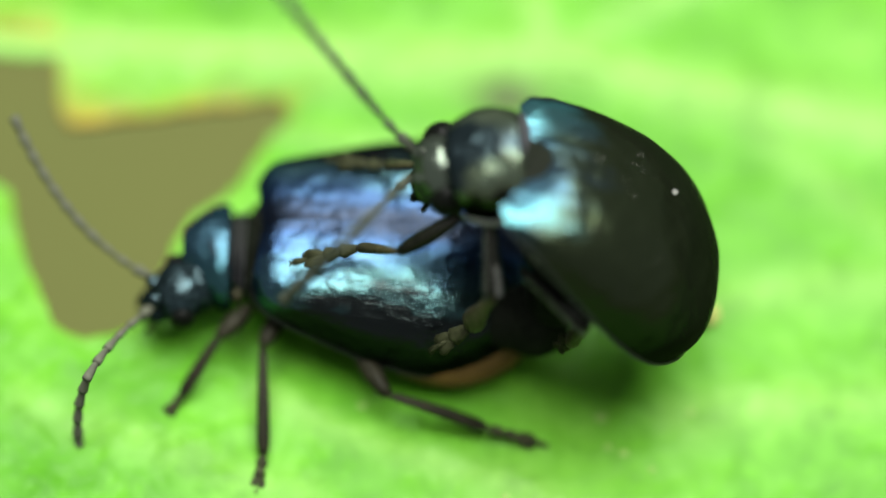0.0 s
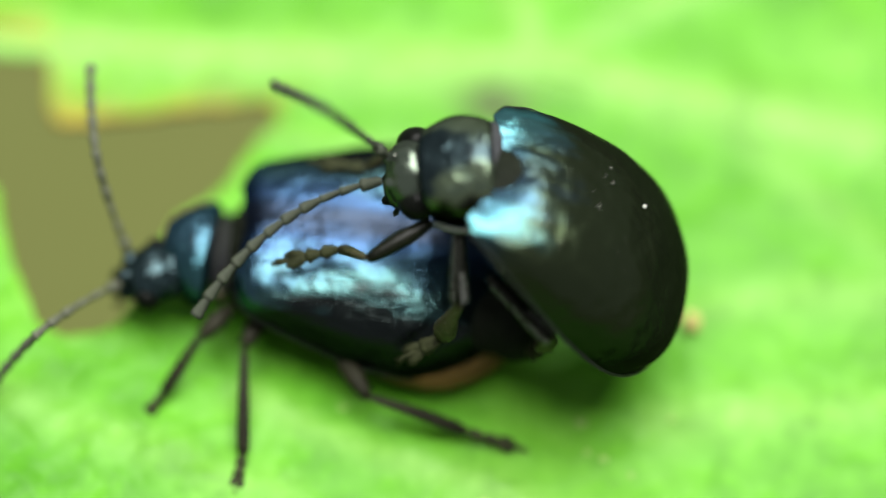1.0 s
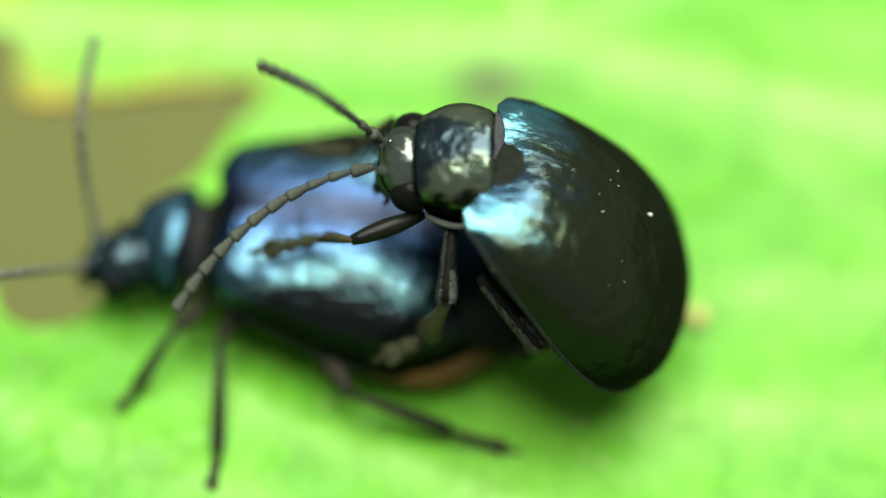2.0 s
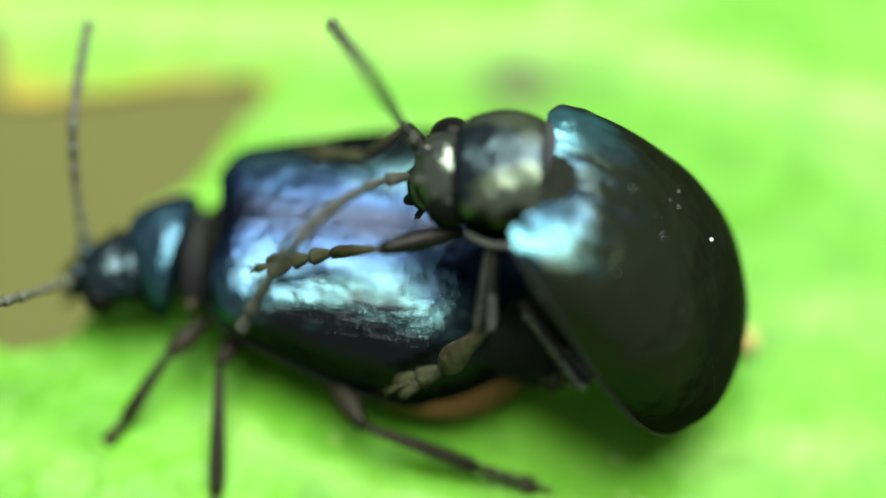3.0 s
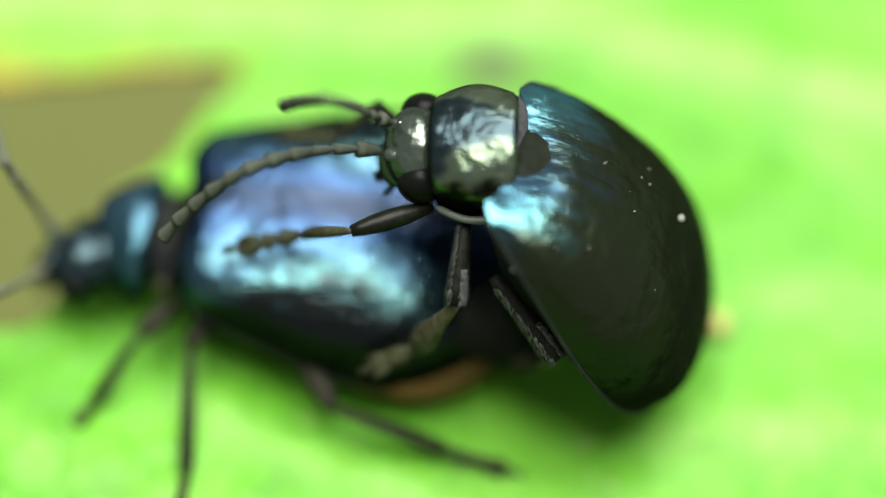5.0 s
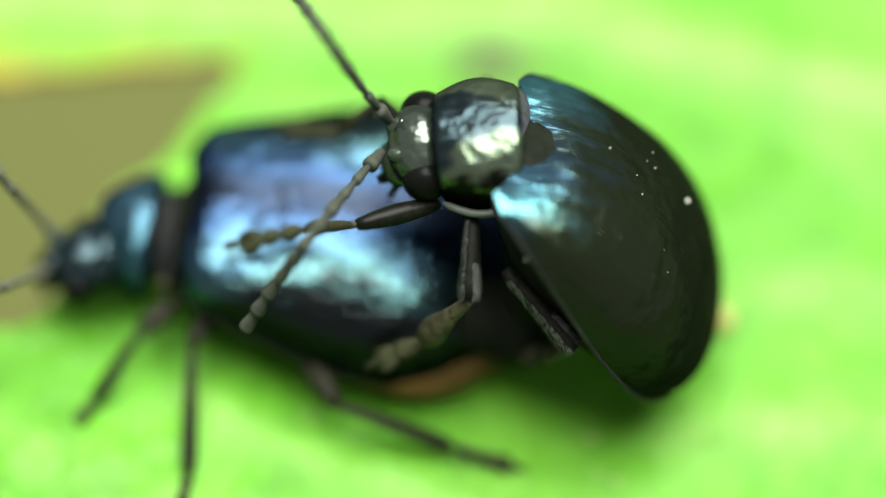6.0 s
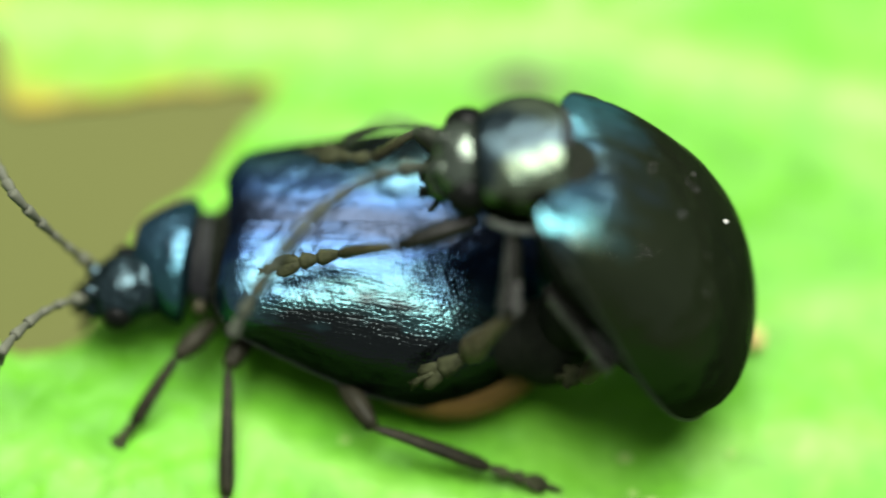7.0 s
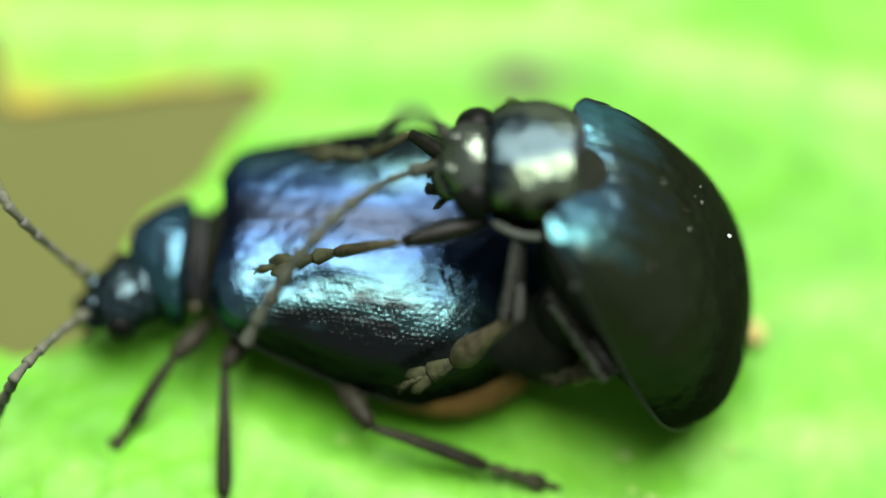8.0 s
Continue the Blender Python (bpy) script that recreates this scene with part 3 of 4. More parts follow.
def leg_parts(parent, femur, tibia, tarsus, thick, pads=PAD, shin=LEG, stout=1.0, thigh=LEG, foot=1.0):
    """Thigh, shin and foot, each drawn along x from its own joint."""
    leg = new("leg", None)
    leg.empty_display_size = 0.0003
    leg.parent = parent
    rng = random.Random(int(1000 * femur))
    bm = bmesh.new()
    n = 10
    path = [(femur * k / n, 0, 0) for k in range(n + 1)]
    radii = [thick * (0.30 + 0.75 * math.sin(math.pi * (0.10 + 0.78 * k / n))) for k in range(n + 1)]
    tube(bm, path, radii, 12)
    bristles(bm, path, radii, 60, 0.05, rng)
    a = part("femur", bm, thigh, leg)
    bm = bmesh.new()
    path = [(tibia * k / n, 0, 0.03 * math.sin(math.pi * k / n)) for k in range(n + 1)]
    radii = [thick * stout * (0.34 + 0.30 * math.sin(0.5 * math.pi * k / n * 1.2)) * (0.75 if k in (0, n) else 1) for k in range(n + 1)]
    tube(bm, path, radii, 12, 0.8)
    bristles(bm, path, radii, 130, 0.07, rng)
    b = part("tibia", bm, shin, leg)
    bm = bmesh.new()
    x = 0.0
    for k, share in enumerate((0.30, 0.22, 0.25, 0.23)):
        w = foot * thick * (0.62, 0.66, 0.78, 0.34)[k]
        step = tarsus * share
        if k == 2:
            for side in (-1, 1):
                tube(bm, [(x, 0, 0), (x + 0.35 * step, side * 0.3 * w, 0), (x + 0.9 * step, side * 0.55 * w, -0.01), (x + step * 1.3, side * 0.6 * w, -0.02)], [w * 0.35, w * 0.6, w * 0.62, w * 0.25], 10, 0.6)
        else:
            tube(bm, [(x, 0, 0), (x + 0.3 * step, 0, 0.01), (x + 0.8 * step, 0, 0.0), (x + step * 1.05, 0, -0.02)], [w * 0.4, w * 0.7, w * 1.05, w * 0.55], 10, 0.6)
        x += step
    for side in (-1, 1):
        tube(bm, [(x, 0, 0), (x + 0.05, side * 0.03, 0), (x + 0.09, side * 0.05, -0.04)], [0.02, 0.015, 0.004], 6)
    c = part("tarsus", bm, pads, leg, "pale haired foot")
    return leg, a, b, c


def clasp_parts(parent, tibia, sole, toes, thick):
    """A flared shin whose thigh is hidden under the body, a broad sole and a lobed foot."""
    leg = new("leg", None)
    leg.empty_display_size = 0.0003
    leg.parent = parent
    rng = random.Random(int(1000 * tibia))
    n = 12
    bm = bmesh.new()
    path = [(tibia * k / n, 0, 0.05 * math.sin(math.pi * k / n)) for k in range(n + 1)]
    radii = [thick * (0.48 + 0.50 * (k / n) ** 1.3) * (0.7 if k in (0, n) else 1) for k in range(n + 1)]
    tube(bm, path, radii, 14, 0.75)
    bristles(bm, path, radii, 220, 0.07, rng)
    a = part("tibia", bm, SHIN, leg, "grey haired shin")
    bm = bmesh.new()
    bristles(bm, path, radii, 420, 0.10, rng, (2.0, 3.1), (0.08, 1.0), 0.005)
    bristles(bm, path, radii, 200, 0.09, rng, (0.5, 1.3), (0.6, 1.0), 0.005)
    part("hair_fringe", bm, HAIR, a, "silvery fringe of hairs")
    bm = bmesh.new()
    path = [(sole * k / n, 0, 0.03 * math.sin(math.pi * k / n)) for k in range(n + 1)]
    radii = [thick * q for q in (0.35, 0.42, 0.5, 0.55, 0.62, 0.70, 0.82, 0.95, 1.05, 1.08, 1.0, 0.8, 0.4)]
    tube(bm, path, radii, 14, 0.62)
    bristles(bm, path, radii, 160, 0.06, rng)
    b = part("sole", bm, BROWN, leg, "olive brown padded sole")
    bm = bmesh.new()
    tube(bm, [(-0.05 * toes, 0, 0), (0.12 * toes, 0, 0.01), (0.38 * toes, 0, 0), (0.46 * toes, 0, -0.02)], [0.3 * thick, 0.55 * thick, 0.85 * thick, 0.5 * thick], 12, 0.6)
    for side in (-1, 1):
        tube(bm, [(0.36 * toes, 0, 0), (0.52 * toes, side * 0.30 * thick, 0), (0.74 * toes, side * 0.52 * thick, -0.01), (0.84 * toes, side * 0.55 * thick, -0.03)], [0.3 * thick, 0.48 * thick, 0.5 * thick, 0.2 * thick], 10, 0.6)
        tube(bm, [(0.97 * toes, 0, 0), (1.03 * toes, side * 0.04, 0), (1.08 * toes, side * 0.06, -0.05)], [0.022, 0.016, 0.004], 6)
    path = [(0.55 * toes, 0, 0.03), (0.75 * toes, 0, 0.05), (0.9 * toes, 0, 0.03), (1.0 * toes, 0, 0)]
    tube(bm, path, [0.16 * thick, 0.22 * thick, 0.32 * thick, 0.26 * thick], 10)
    bristles(bm, path, [0.3 * thick] * 4, 60, 0.06, rng)
    c = part("tarsus", bm, PAD, leg, "pale haired foot")
    return leg, a, b, c


def seg_pose(p, q, hint):
    m = frame_of(Vector(q) - Vector(p), hint).to_4x4()
    m.translation = Vector(p) * MM
    return m


def still_leg(parent, hip, knee, ankle, toe, thick, hint=(0, 0, 1), stout=1.1):
    hip, knee, ankle, toe = [Vector(v) - Vector(parent.location) / MM for v in (hip, knee, ankle, toe)]
    leg, a, b, c = leg_parts(parent, (knee - hip).length, (ankle - knee).length, (toe - ankle).length, thick, PAD, LEG, stout)
    a.matrix_basis = seg_pose(hip, knee, hint)
    b.matrix_basis = seg_pose(knee, ankle, hint)
    c.matrix_basis = seg_pose(ankle, toe, hint)
    return leg


still_leg(female, (-3.20, -0.97, 0.85), (-3.69, -1.48, 0.80), (-4.28, -2.26, 0.30), (-4.60, -2.60, 0.06), 0.15)
still_leg(female, (-2.67, -1.05, 0.85), (-2.98, -1.66, 0.85), (-2.97, -3.32, 0.25), (-3.10, -3.98, 0.05), 0.15)
still_leg(female, (-1.50, -1.65, 0.75), (-0.99, -2.52, 0.75), (0.59, -2.88, 0.28), (1.55, -3.09, 0.05), 0.155)
still_leg(female, (-3.3, 0.4, 0.75), (-3.5, 0.75, 0.8), (-3.6, 0.9, 0.35), (-3.5, 0.85, 0.06), 0.115)
still_leg(female, (-2.4, 0.4, 0.75), (-2.0, 0.9, 0.7), (-1.5, 1.2, 0.3), (-1.2, 1.2, 0.06), 0.115)
still_leg(female, (-0.8, 0.4, 0.6), (0.0, 0.8, 0.6), (0.8, 1.2, 0.3), (1.2, 1.2, 0.06), 0.13)

# ---- male beetle ----
M_AT = Vector((2.93, -1.81, 0.30))
male = thing("leaf_beetle", M_AT, "smaller glossy black blue male leaf beetle clinging upright behind the female", "beetle", "mating beetles")
MT = Matrix(((0.474, 0.189, 0.860), (-0.233, 0.969, -0.085), (-0.849, -0.160, 0.503)))
MZ = MT.col[2]
M0 = Vector((1.541, -0.377, 4.119)) - M_AT
M_WIDE = [(0, 0.95), (0.03, 1.18), (0.07, 1.28), (0.13, 1.42), (0.3, 1.61), (0.55, 1.74), (0.75, 1.62), (0.89, 1.20), (0.97, 0.60), (1, 0.00)]
M_TALL = [(0, 0.13), (0.05, 0.32), (0.12, 0.54), (0.22, 0.78), (0.34, 0.99), (0.46, 1.12), (0.65, 1.14), (0.85, 0.87), (0.95, 0.48), (1, 0.04)]
M_EDGE = [(0.0, 0.0), (0.12, 0.13), (0.3, 0.16), (0.6, 0.09), (0.85, 0.0), (1.0, 0.0)]
M_LONG = 4.68
M_AHEAD = Vector((-0.97, 0.02, -0.02)).normalized()
PT = frame_of(-M_AHEAD, MZ)
P_LONG, P_HALF = 1.04, 0.86


SPECKS = [
    (3.82, -0.63, 2.64, 0.034), (3.48, -1.83, 2.83, 0.014), (2.42, -2.54, 2.67, 0.014), (1.70, -2.02, 3.73, 0.024),
    (2.87, -0.52, 3.88, 0.010), (3.33, -0.42, 3.35, 0.008), (3.43, -0.45, 3.22, 0.009), (3.59, -0.50, 2.98, 0.008), (3.19, -0.76, 3.55, 0.006),
    (3.24, -0.99, 3.44, 0.009), (3.07, -2.41, 2.74, 0.010), (3.42, -0.19, 3.19, 0.010), (2.67, -1.72, 3.76, 0.008), (2.22, -1.67, 4.11, 0.009),
]


def build_male():
    for side in (-1, 1):
        bm = bmesh.new()
        edge = elytron(bm, side, M_LONG, M_WIDE, M_TALL, M_EDGE, MT, M0, notch=0.24)
        spots = [((MT.inverted() @ (v.co - M0)).x, abs((MT.inverted() @ (v.co - M0)).y), v.co.copy()) for v in bm.verts if (MT.inverted() @ (v.co - M0)).z > 0.35]
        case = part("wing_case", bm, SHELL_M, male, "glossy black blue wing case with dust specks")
        rim_of(case, edge[2:-2], 0.034)
        if side < 0:
            for x, y, z, r in SPECKS:
                bm = bmesh.new()
                blob(bm, Vector((x, y, z)) - M_AT, (r, 0.8 * r, 0.7 * r), None, 10, 8)
                part("dust_speck", bm, DUST, case, "white dust speck")
            rng = random.Random(5)
            back = [p for p in spots if 0.7 < p[0] < 2.3 and 0.35 < p[1] < 1.25]
            for p in rng.sample(back, 12):
                r = rng.uniform(0.003, 0.0075)
                bm = bmesh.new()
                blob(bm, p[2], (r, 0.8 * r, 0.7 * r), None, 8, 6)
                part("dust_speck", bm, DUST, case, "white dust speck")
    bm = bmesh.new()
    blob(bm, M0 + MT @ Vector((2.25, 0, -0.03)), (2.2, 1.48, 0.86), MT)
    part("abdomen", bm, BLACK, male, "black abdomen")
    pc, hc = Vector((1.17, -0.30, 4.10)) - M_AT, Vector((0.39, -0.16, 3.75)) - M_AT
    bm = bmesh.new()
    pronotum_shape(bm, PT, pc - PT @ Vector((0, 0, 0.45)), P_LONG, P_HALF, 0.84, 0.0, 0.66, 0.46, (0.14, 0.68))
    shield = part("pronotum", bm, PRONOTUM_M, male, "greenish black shield behind the head")
    for side in (-1,):
        bm = bmesh.new()
        edge = [pc + PT @ Vector((P_LONG * (k / 12 - 0.5), side * P_HALF * (0.72 + 0.37 * math.sin(math.pi * (0.14 + 0.68 * k / 12)) ** 1.2), -0.42)) for k in range(13)]
        tube(bm, edge, [0.052 if 0 < k < 12 else 0.02 for k in range(13)], 8)
        part("margin", bm, PALE_RIM, shield, "pale raised margin")
    bm = bmesh.new()
    blob(bm, pc + PT @ Vector((0.25, 0, -0.45)), (0.6, 0.62, 0.36), PT)
    blob(bm, M0 + MT @ Vector((0.85, 0, -0.12)), (0.95, 1.0, 0.5), MT)
    part("thorax", bm, BLACK, male, "black thorax")
    bm = bmesh.new()
    blob(bm, M0 + MT @ Vector((0.08, 0.17, 0.02)), (0.36, 0.72, 0.17), MT)
    part("mesonotum", bm, MEMBRANE, male, "dull grey neck between shield and wing cases")
    bm = bmesh.new()
    tube(bm, [M0 + MT @ Vector((x, 0, z)) for x, z in ((0.20, 0.22), (0.28, 0.30), (0.38, 0.37), (0.52, 0.42))], [0.08, 0.13, 0.09, 0.02], 12, 0.2)
    part("scutellum", bm, RIM, male, "small dark triangular plate at the seam")
    bm = bmesh.new()
    blob(bm, hc, (0.44, 0.6, 0.46), PT)
    blob(bm, hc + PT @ Vector((-0.30, -0.06, -0.30)), (0.26, 0.36, 0.26), PT)
    blob(bm, hc + PT @ Vector((-0.22, -0.2, 0.22)), (0.2, 0.13, 0.13), PT)
    blob(bm, hc + PT @ Vector((-0.22, 0.2, 0.22)), (0.2, 0.13, 0.13), PT)
    head = part("head", bm, HEAD_M, male, "greenish black head")
    for side in (-1, 1):
        bm = bmesh.new()
        blob(bm, hc + PT @ Vector((0.06, side * 0.50, 0.0)), (0.31, 0.27, 0.31), PT)
        part("eye", bm, EYE, head, "black bulging eye")
        bm = bmesh.new()
        tube(bm, [hc + PT @ Vector((x, side * y, z)) for x, y, z in ((-0.45, 0.2, -0.42), (-0.58, 0.17, -0.52), (-0.6, 0.04, -0.62))], [0.09, 0.08, 0.02], 8)
        part("mandible", bm, BLACK, head, "dark brown jaw")
        bm = bmesh.new()
        tube(bm, [hc + PT @ Vector((x, side * y, z)) for x, y, z in ((-0.34, 0.28, -0.48), (-0.46, 0.36, -0.62), (-0.52, 0.34, -0.76))], [0.04, 0.05, 0.02], 8)
        part("palp", bm, PAD, head, "short feeler beside the mouth")
    for carrier, x, y, z, r in ((head, 0.21, -0.01, 4.14, 0.030), (shield, 1.08, -0.29, 4.47, 0.018)):
        bm = bmesh.new()
        blob(bm, Vector((x, y, z)) - M_AT, (r, 0.8 * r, 0.7 * r), None, 10, 8)
        part("dust_speck", bm, DUST, carrier, "white dust speck")


build_male()


# ---- feelers ----
def build_antenna(parent, length, thick, mat=ANTENNA):
    """Eleven joints, each drawn along x from its own base."""
    root = new("antenna")
    root.empty_display_size = 0.0003
    root.parent = parent
    joints = []
    for k in range(11):
        size = length / 11
        r = thick * ((1.25, 0.85, 0.8)[k] if k < 3 else 1.0 + 0.02 * k)
        bm = bmesh.new()
        path, radii = [(size * s, 0, 0) for s in (0.0, 0.12, 0.5, 0.85, 1.0, 1.06)], [r * q for q in (0.56, 0.68, 0.88, 1.08, 1.05, 0.5)]
        tube(bm, path, radii, 12)
        bristles(bm, path, radii, 40, 0.045, random.Random(k))
        joints.append(part("joint", bm, mat, root))
    return joints


RIGHT, UP, NEAR = Vector((1, 0, 0)), Vector((0, 0.866, 0.5)), Vector((0, -0.5, 0.866))


def feeler_points(row, length):
    """Points of the joints from the base: a bend through a middle and a tip, arching to the viewer by what the length leaves."""
    mx, my, tx, ty = row
    cx, cy = 2 * mx - 0.5 * tx, 2 * my - 0.5 * ty
    flat = [Vector((2 * s * (1 - s) * cx + s * s * tx, 2 * s * (1 - s) * cy + s * s * ty)) for s in (k / 60 for k in range(61))]
    run = [0.0]
    for a, b in zip(flat, flat[1:]):
        run.append(run[-1] + (b - a).length)
    lean = math.sqrt(max(0.0, 1.0 - (run[-1] / length) ** 2)) if run[-1] < length else 0.0
    step = length / 11 * math.sqrt(1 - lean * lean)
    out = []
    for k in range(12):
        want = k * step
        if want >= run[-1]:
            d = (flat[-1] - flat[-2]).normalized()
            p = flat[-1] + d * (want - run[-1])
        else:
            i = max(j for j in range(60) if run[j] <= want)
            p = flat[i].lerp(flat[i + 1], (want - run[i]) / max(run[i + 1] - run[i], 1e-9))
        out.append(p.x * RIGHT + p.y * UP + lean * length * (k if k < 6 else 11.5 - k) / 11 * NEAR)
    return out


male_feeler_far = build_antenna(male, 3.7, 0.074)
male_feeler_near = build_antenna(male, 3.7, 0.080)
female_feeler_far = build_antenna(female, 3.5, 0.068, ANTENNA_F)
female_feeler_near = build_antenna(female, 3.6, 0.068, ANTENNA_F)

# ---- legs of the male: hip on him, foot held on her ----
MALE_LEGS, CLASP_LEGS = [], []


def clasp_leg(hip, knee, ankle, toe, thick):
    hip, knee, ankle, toe = [Vector(v) for v in (hip, knee, ankle, toe)]
    leg, a, b, c = clasp_parts(male, (knee - hip).length, (ankle - knee).length, (toe - ankle).length, thick)
    CLASP_LEGS.append((hip, knee, ankle, toe, a, b, c))


def male_leg(hip, knee, ankle, toe, thick, shin=PAD, stout=1.0, foot=1.1):
    hip, knee, ankle, toe = [Vector(v) for v in (hip, knee, ankle, toe)]
    leg, a, b, c = leg_parts(male, (knee - hip).length, (ankle - knee).length, (toe - ankle).length, thick, PAD, shin, stout, LEG_M, foot)
    MALE_LEGS.append((hip, knee, ankle, toe, a, b, c))


male_leg((0.58, -0.85, 3.40), (-0.52, -1.15, 3.32), (-1.43, -0.88, 2.63), (-2.48, -0.96, 2.30), 0.135, BROWN, 1.0, 1.35)
clasp_leg((1.02, -1.02, 3.40), (0.90, -2.06, 2.91), (0.14, -2.16, 1.93), (-0.57, -2.33, 1.50), 0.185)
clasp_leg((1.37, -1.72, 3.03), (2.19, -2.55, 2.30), (1.80, -1.96, 1.25), (1.36, -1.98, 1.15), 0.185)
male_leg((0.45, -0.20, 3.50), (-0.27, 0.67, 3.20), (-1.00, 0.80, 2.32), (-1.92, 1.02, 2.16), 0.13, BROWN, 1.2, 1.3)
male_leg((1.35, 0.05, 4.0), (1.0, 1.2, 3.0), (0.7, 1.55, 1.9), (0.4, 1.85, 1.6), 0.14)
male_leg((1.7, 0.1, 3.2), (2.2, 1.1, 2.2), (1.6, 1.35, 1.5), (1.2, 1.5, 1.5), 0.16)

# ---- movement ----
MALE_ROWS = [
    (0.0, -0.21, -0.16, 1.01, 0.1, -14.3, 2.7),
    (0.5, -0.11, -0.24, 0.80, 1.2, -13.9, 0.8),
    (1.0, -0.36, -0.09, 0.74, 1.7, -14.2, 0.8),
    (2.5, -0.24, -0.17, 0.28, 1.2, -9.5, -3.0),
    (3.0, -0.14, -0.13, 0.22, 1.3, -8.0, -2.2),
    (3.5, -0.04, -0.12, 0.18, 1.0, -4.8, -1.6),
    (4.0, 0.00, -0.15, 0.14, 2.5, -1.8, -1.4),
    (4.5, -0.16, -0.09, 0.21, 0.8, -5.2, -2.6),
    (6.0, -0.14, -0.02, 0.19, -2.2, -6.8, 2.5),
    (6.5, -0.13, -0.03, 0.36, -3.4, -5.6, 2.7),
    (7.0, -0.08, -0.03, 0.31, -1.9, -4.4, 1.9),
    (7.5, -0.05, 0.12, 0.05, -0.8, -0.5, 0.4),
    (8.0, 0.00, 0.01, -0.02, -0.0, -0.0, -0.1),
]
HEAD_ROWS = [
    (0.0, 5.8, 0.0),
    (0.5, 1.8, 0.0),
    (1.0, -9.0, 0.0),
    (2.5, -13.0, 0.0),
    (3.0, -14.9, 0.0),
    (3.5, -13.7, 0.0),
    (4.0, -15.3, 0.0),
    (4.5, -12.6, 0.0),
    (6.0, -8.5, 0.0),
    (6.5, -9.4, 0.0),
    (7.0, -5.7, 0.0),
    (7.5, 1.5, 0.0),
    (8.0, 0.2, 0.0),
]
MALE_FAR_A = [
    (0.0, -1.07, 1.21, -2.20, 2.69),
    (0.1, -1.16, 0.32, -1.78, -0.11),
    (0.2, -1.07, 0.31, -1.72, -0.13),
    (0.3, -0.81, 0.33, -1.58, -0.08),
    (0.4, -0.80, 0.71, -1.57, 1.26),
    (0.5, -0.94, 1.02, -1.85, 1.98),
    (0.6, -0.92, 1.33, -1.75, 2.65),
    (0.7, -0.78, 1.42, -1.84, 3.00),
    (0.8, -0.73, 1.41, -1.65, 2.91),
    (0.9, -1.13, 1.04, -2.01, 1.71),
    (1.0, -0.83, 0.59, -1.75, 1.07),
    (1.1, -0.87, 0.34, -0.94, 0.03),
    (1.2, -0.89, 0.25, -1.06, -0.02),
    (1.4, -0.80, 0.71, -1.57, 1.26),
    (1.6, -0.92, 1.33, -1.75, 2.65),
    (1.8, -1.13, 1.04, -2.01, 1.71),
    (2.0, -0.83, 0.59, -1.75, 1.07),
    (2.1, -0.89, 0.32, -1.42, 0.10),
]
MALE_FAR_B = [
    (2.3, -1.03, 0.58, -1.73, 0.74),
    (2.4, -0.96, 1.04, -1.76, 1.92),
    (2.5, -0.93, 1.06, -1.82, 2.35),
    (2.6, -1.07, 0.87, -2.06, 1.79),
    (2.7, -0.97, 0.42, -1.73, 0.66),
    (2.8, -0.89, 0.32, -1.42, 0.10),
    (2.9, -0.89, 0.72, -1.42, 0.49),
    (3.0, -0.59, 0.84, -1.15, 1.60),
    (3.1, -0.58, 1.06, -1.17, 2.18),
    (3.3, -0.63, 1.11, -1.33, 2.40),
    (3.5, -0.56, 1.14, -1.31, 2.63),
    (3.6, -0.58, 1.14, -1.17, 2.63),
    (3.7, -0.73, 0.99, -1.50, 1.88),
    (3.8, -0.64, 0.54, -1.20, 1.03),
    (3.9, -0.63, 0.30, -0.99, -0.08),
    (4.0, -0.55, 0.23, -1.17, -0.03),
    (4.1, -0.52, 0.14, -0.94, -0.07),
    (4.2, -0.51, 0.06, -0.96, -0.12),
]
MALE_FAR_C = [
    (4.3, -0.34, 0.99, -0.64, 1.88),
    (4.4, -0.49, 0.65, -1.02, 1.35),
    (4.5, -0.36, 0.21, -0.88, -0.05),
    (4.6, -0.23, 0.17, -0.56, -0.01),
    (4.7, -0.59, 0.19, -0.98, 0.17),
    (4.9, -0.51, 0.06, -0.96, -0.12),
    (5.1, -0.97, 0.42, -1.73, 0.66),
    (5.3, -0.59, 0.84, -1.15, 1.60),
    (5.5, -0.73, 0.99, -1.50, 1.88),
    (5.7, -1.00, 0.50, -1.99, 1.08),
    (5.8, -0.68, 0.87, -1.49, 1.91),
    (6.0, -0.68, 0.79, -1.49, 1.97),
    (6.2, -0.87, 0.79, -1.83, 1.75),
    (6.3, -1.00, 0.50, -1.99, 1.08),
    (6.4, -0.83, 0.40, -1.63, 0.62),
    (6.5, -0.71, 0.24, -1.26, -0.17),
    (6.6, -0.61, 0.19, -1.05, -0.11),
    (6.7, -0.77, 0.17, -1.16, -0.07),
]
MALE_FAR_D = [
    (6.8, -0.45, 0.23, -0.75, -0.03),
    (6.9, -0.37, 0.18, -0.90, -0.06),
    (7.0, -0.52, 0.08, -1.10, -0.11),
    (7.1, -0.60, 0.14, -1.05, 0.06),
    (7.2, -0.99, 0.69, -1.69, 0.75),
    (7.3, -1.03, 0.83, -2.00, 1.68),
    (7.4, -1.14, 0.79, -2.48, 1.64),
    (7.5, -1.16, 0.86, -2.53, 1.71),
    (7.6, -1.17, 0.56, -2.39, 0.98),
    (7.7, -1.01, 0.41, -1.99, 0.63),
    (7.8, -0.64, 0.22, -1.14, 0.22),
    (7.9, -0.56, 0.21, -0.95, -0.01),
    (8.0, -0.41, 0.24, -0.80, -0.02),
]
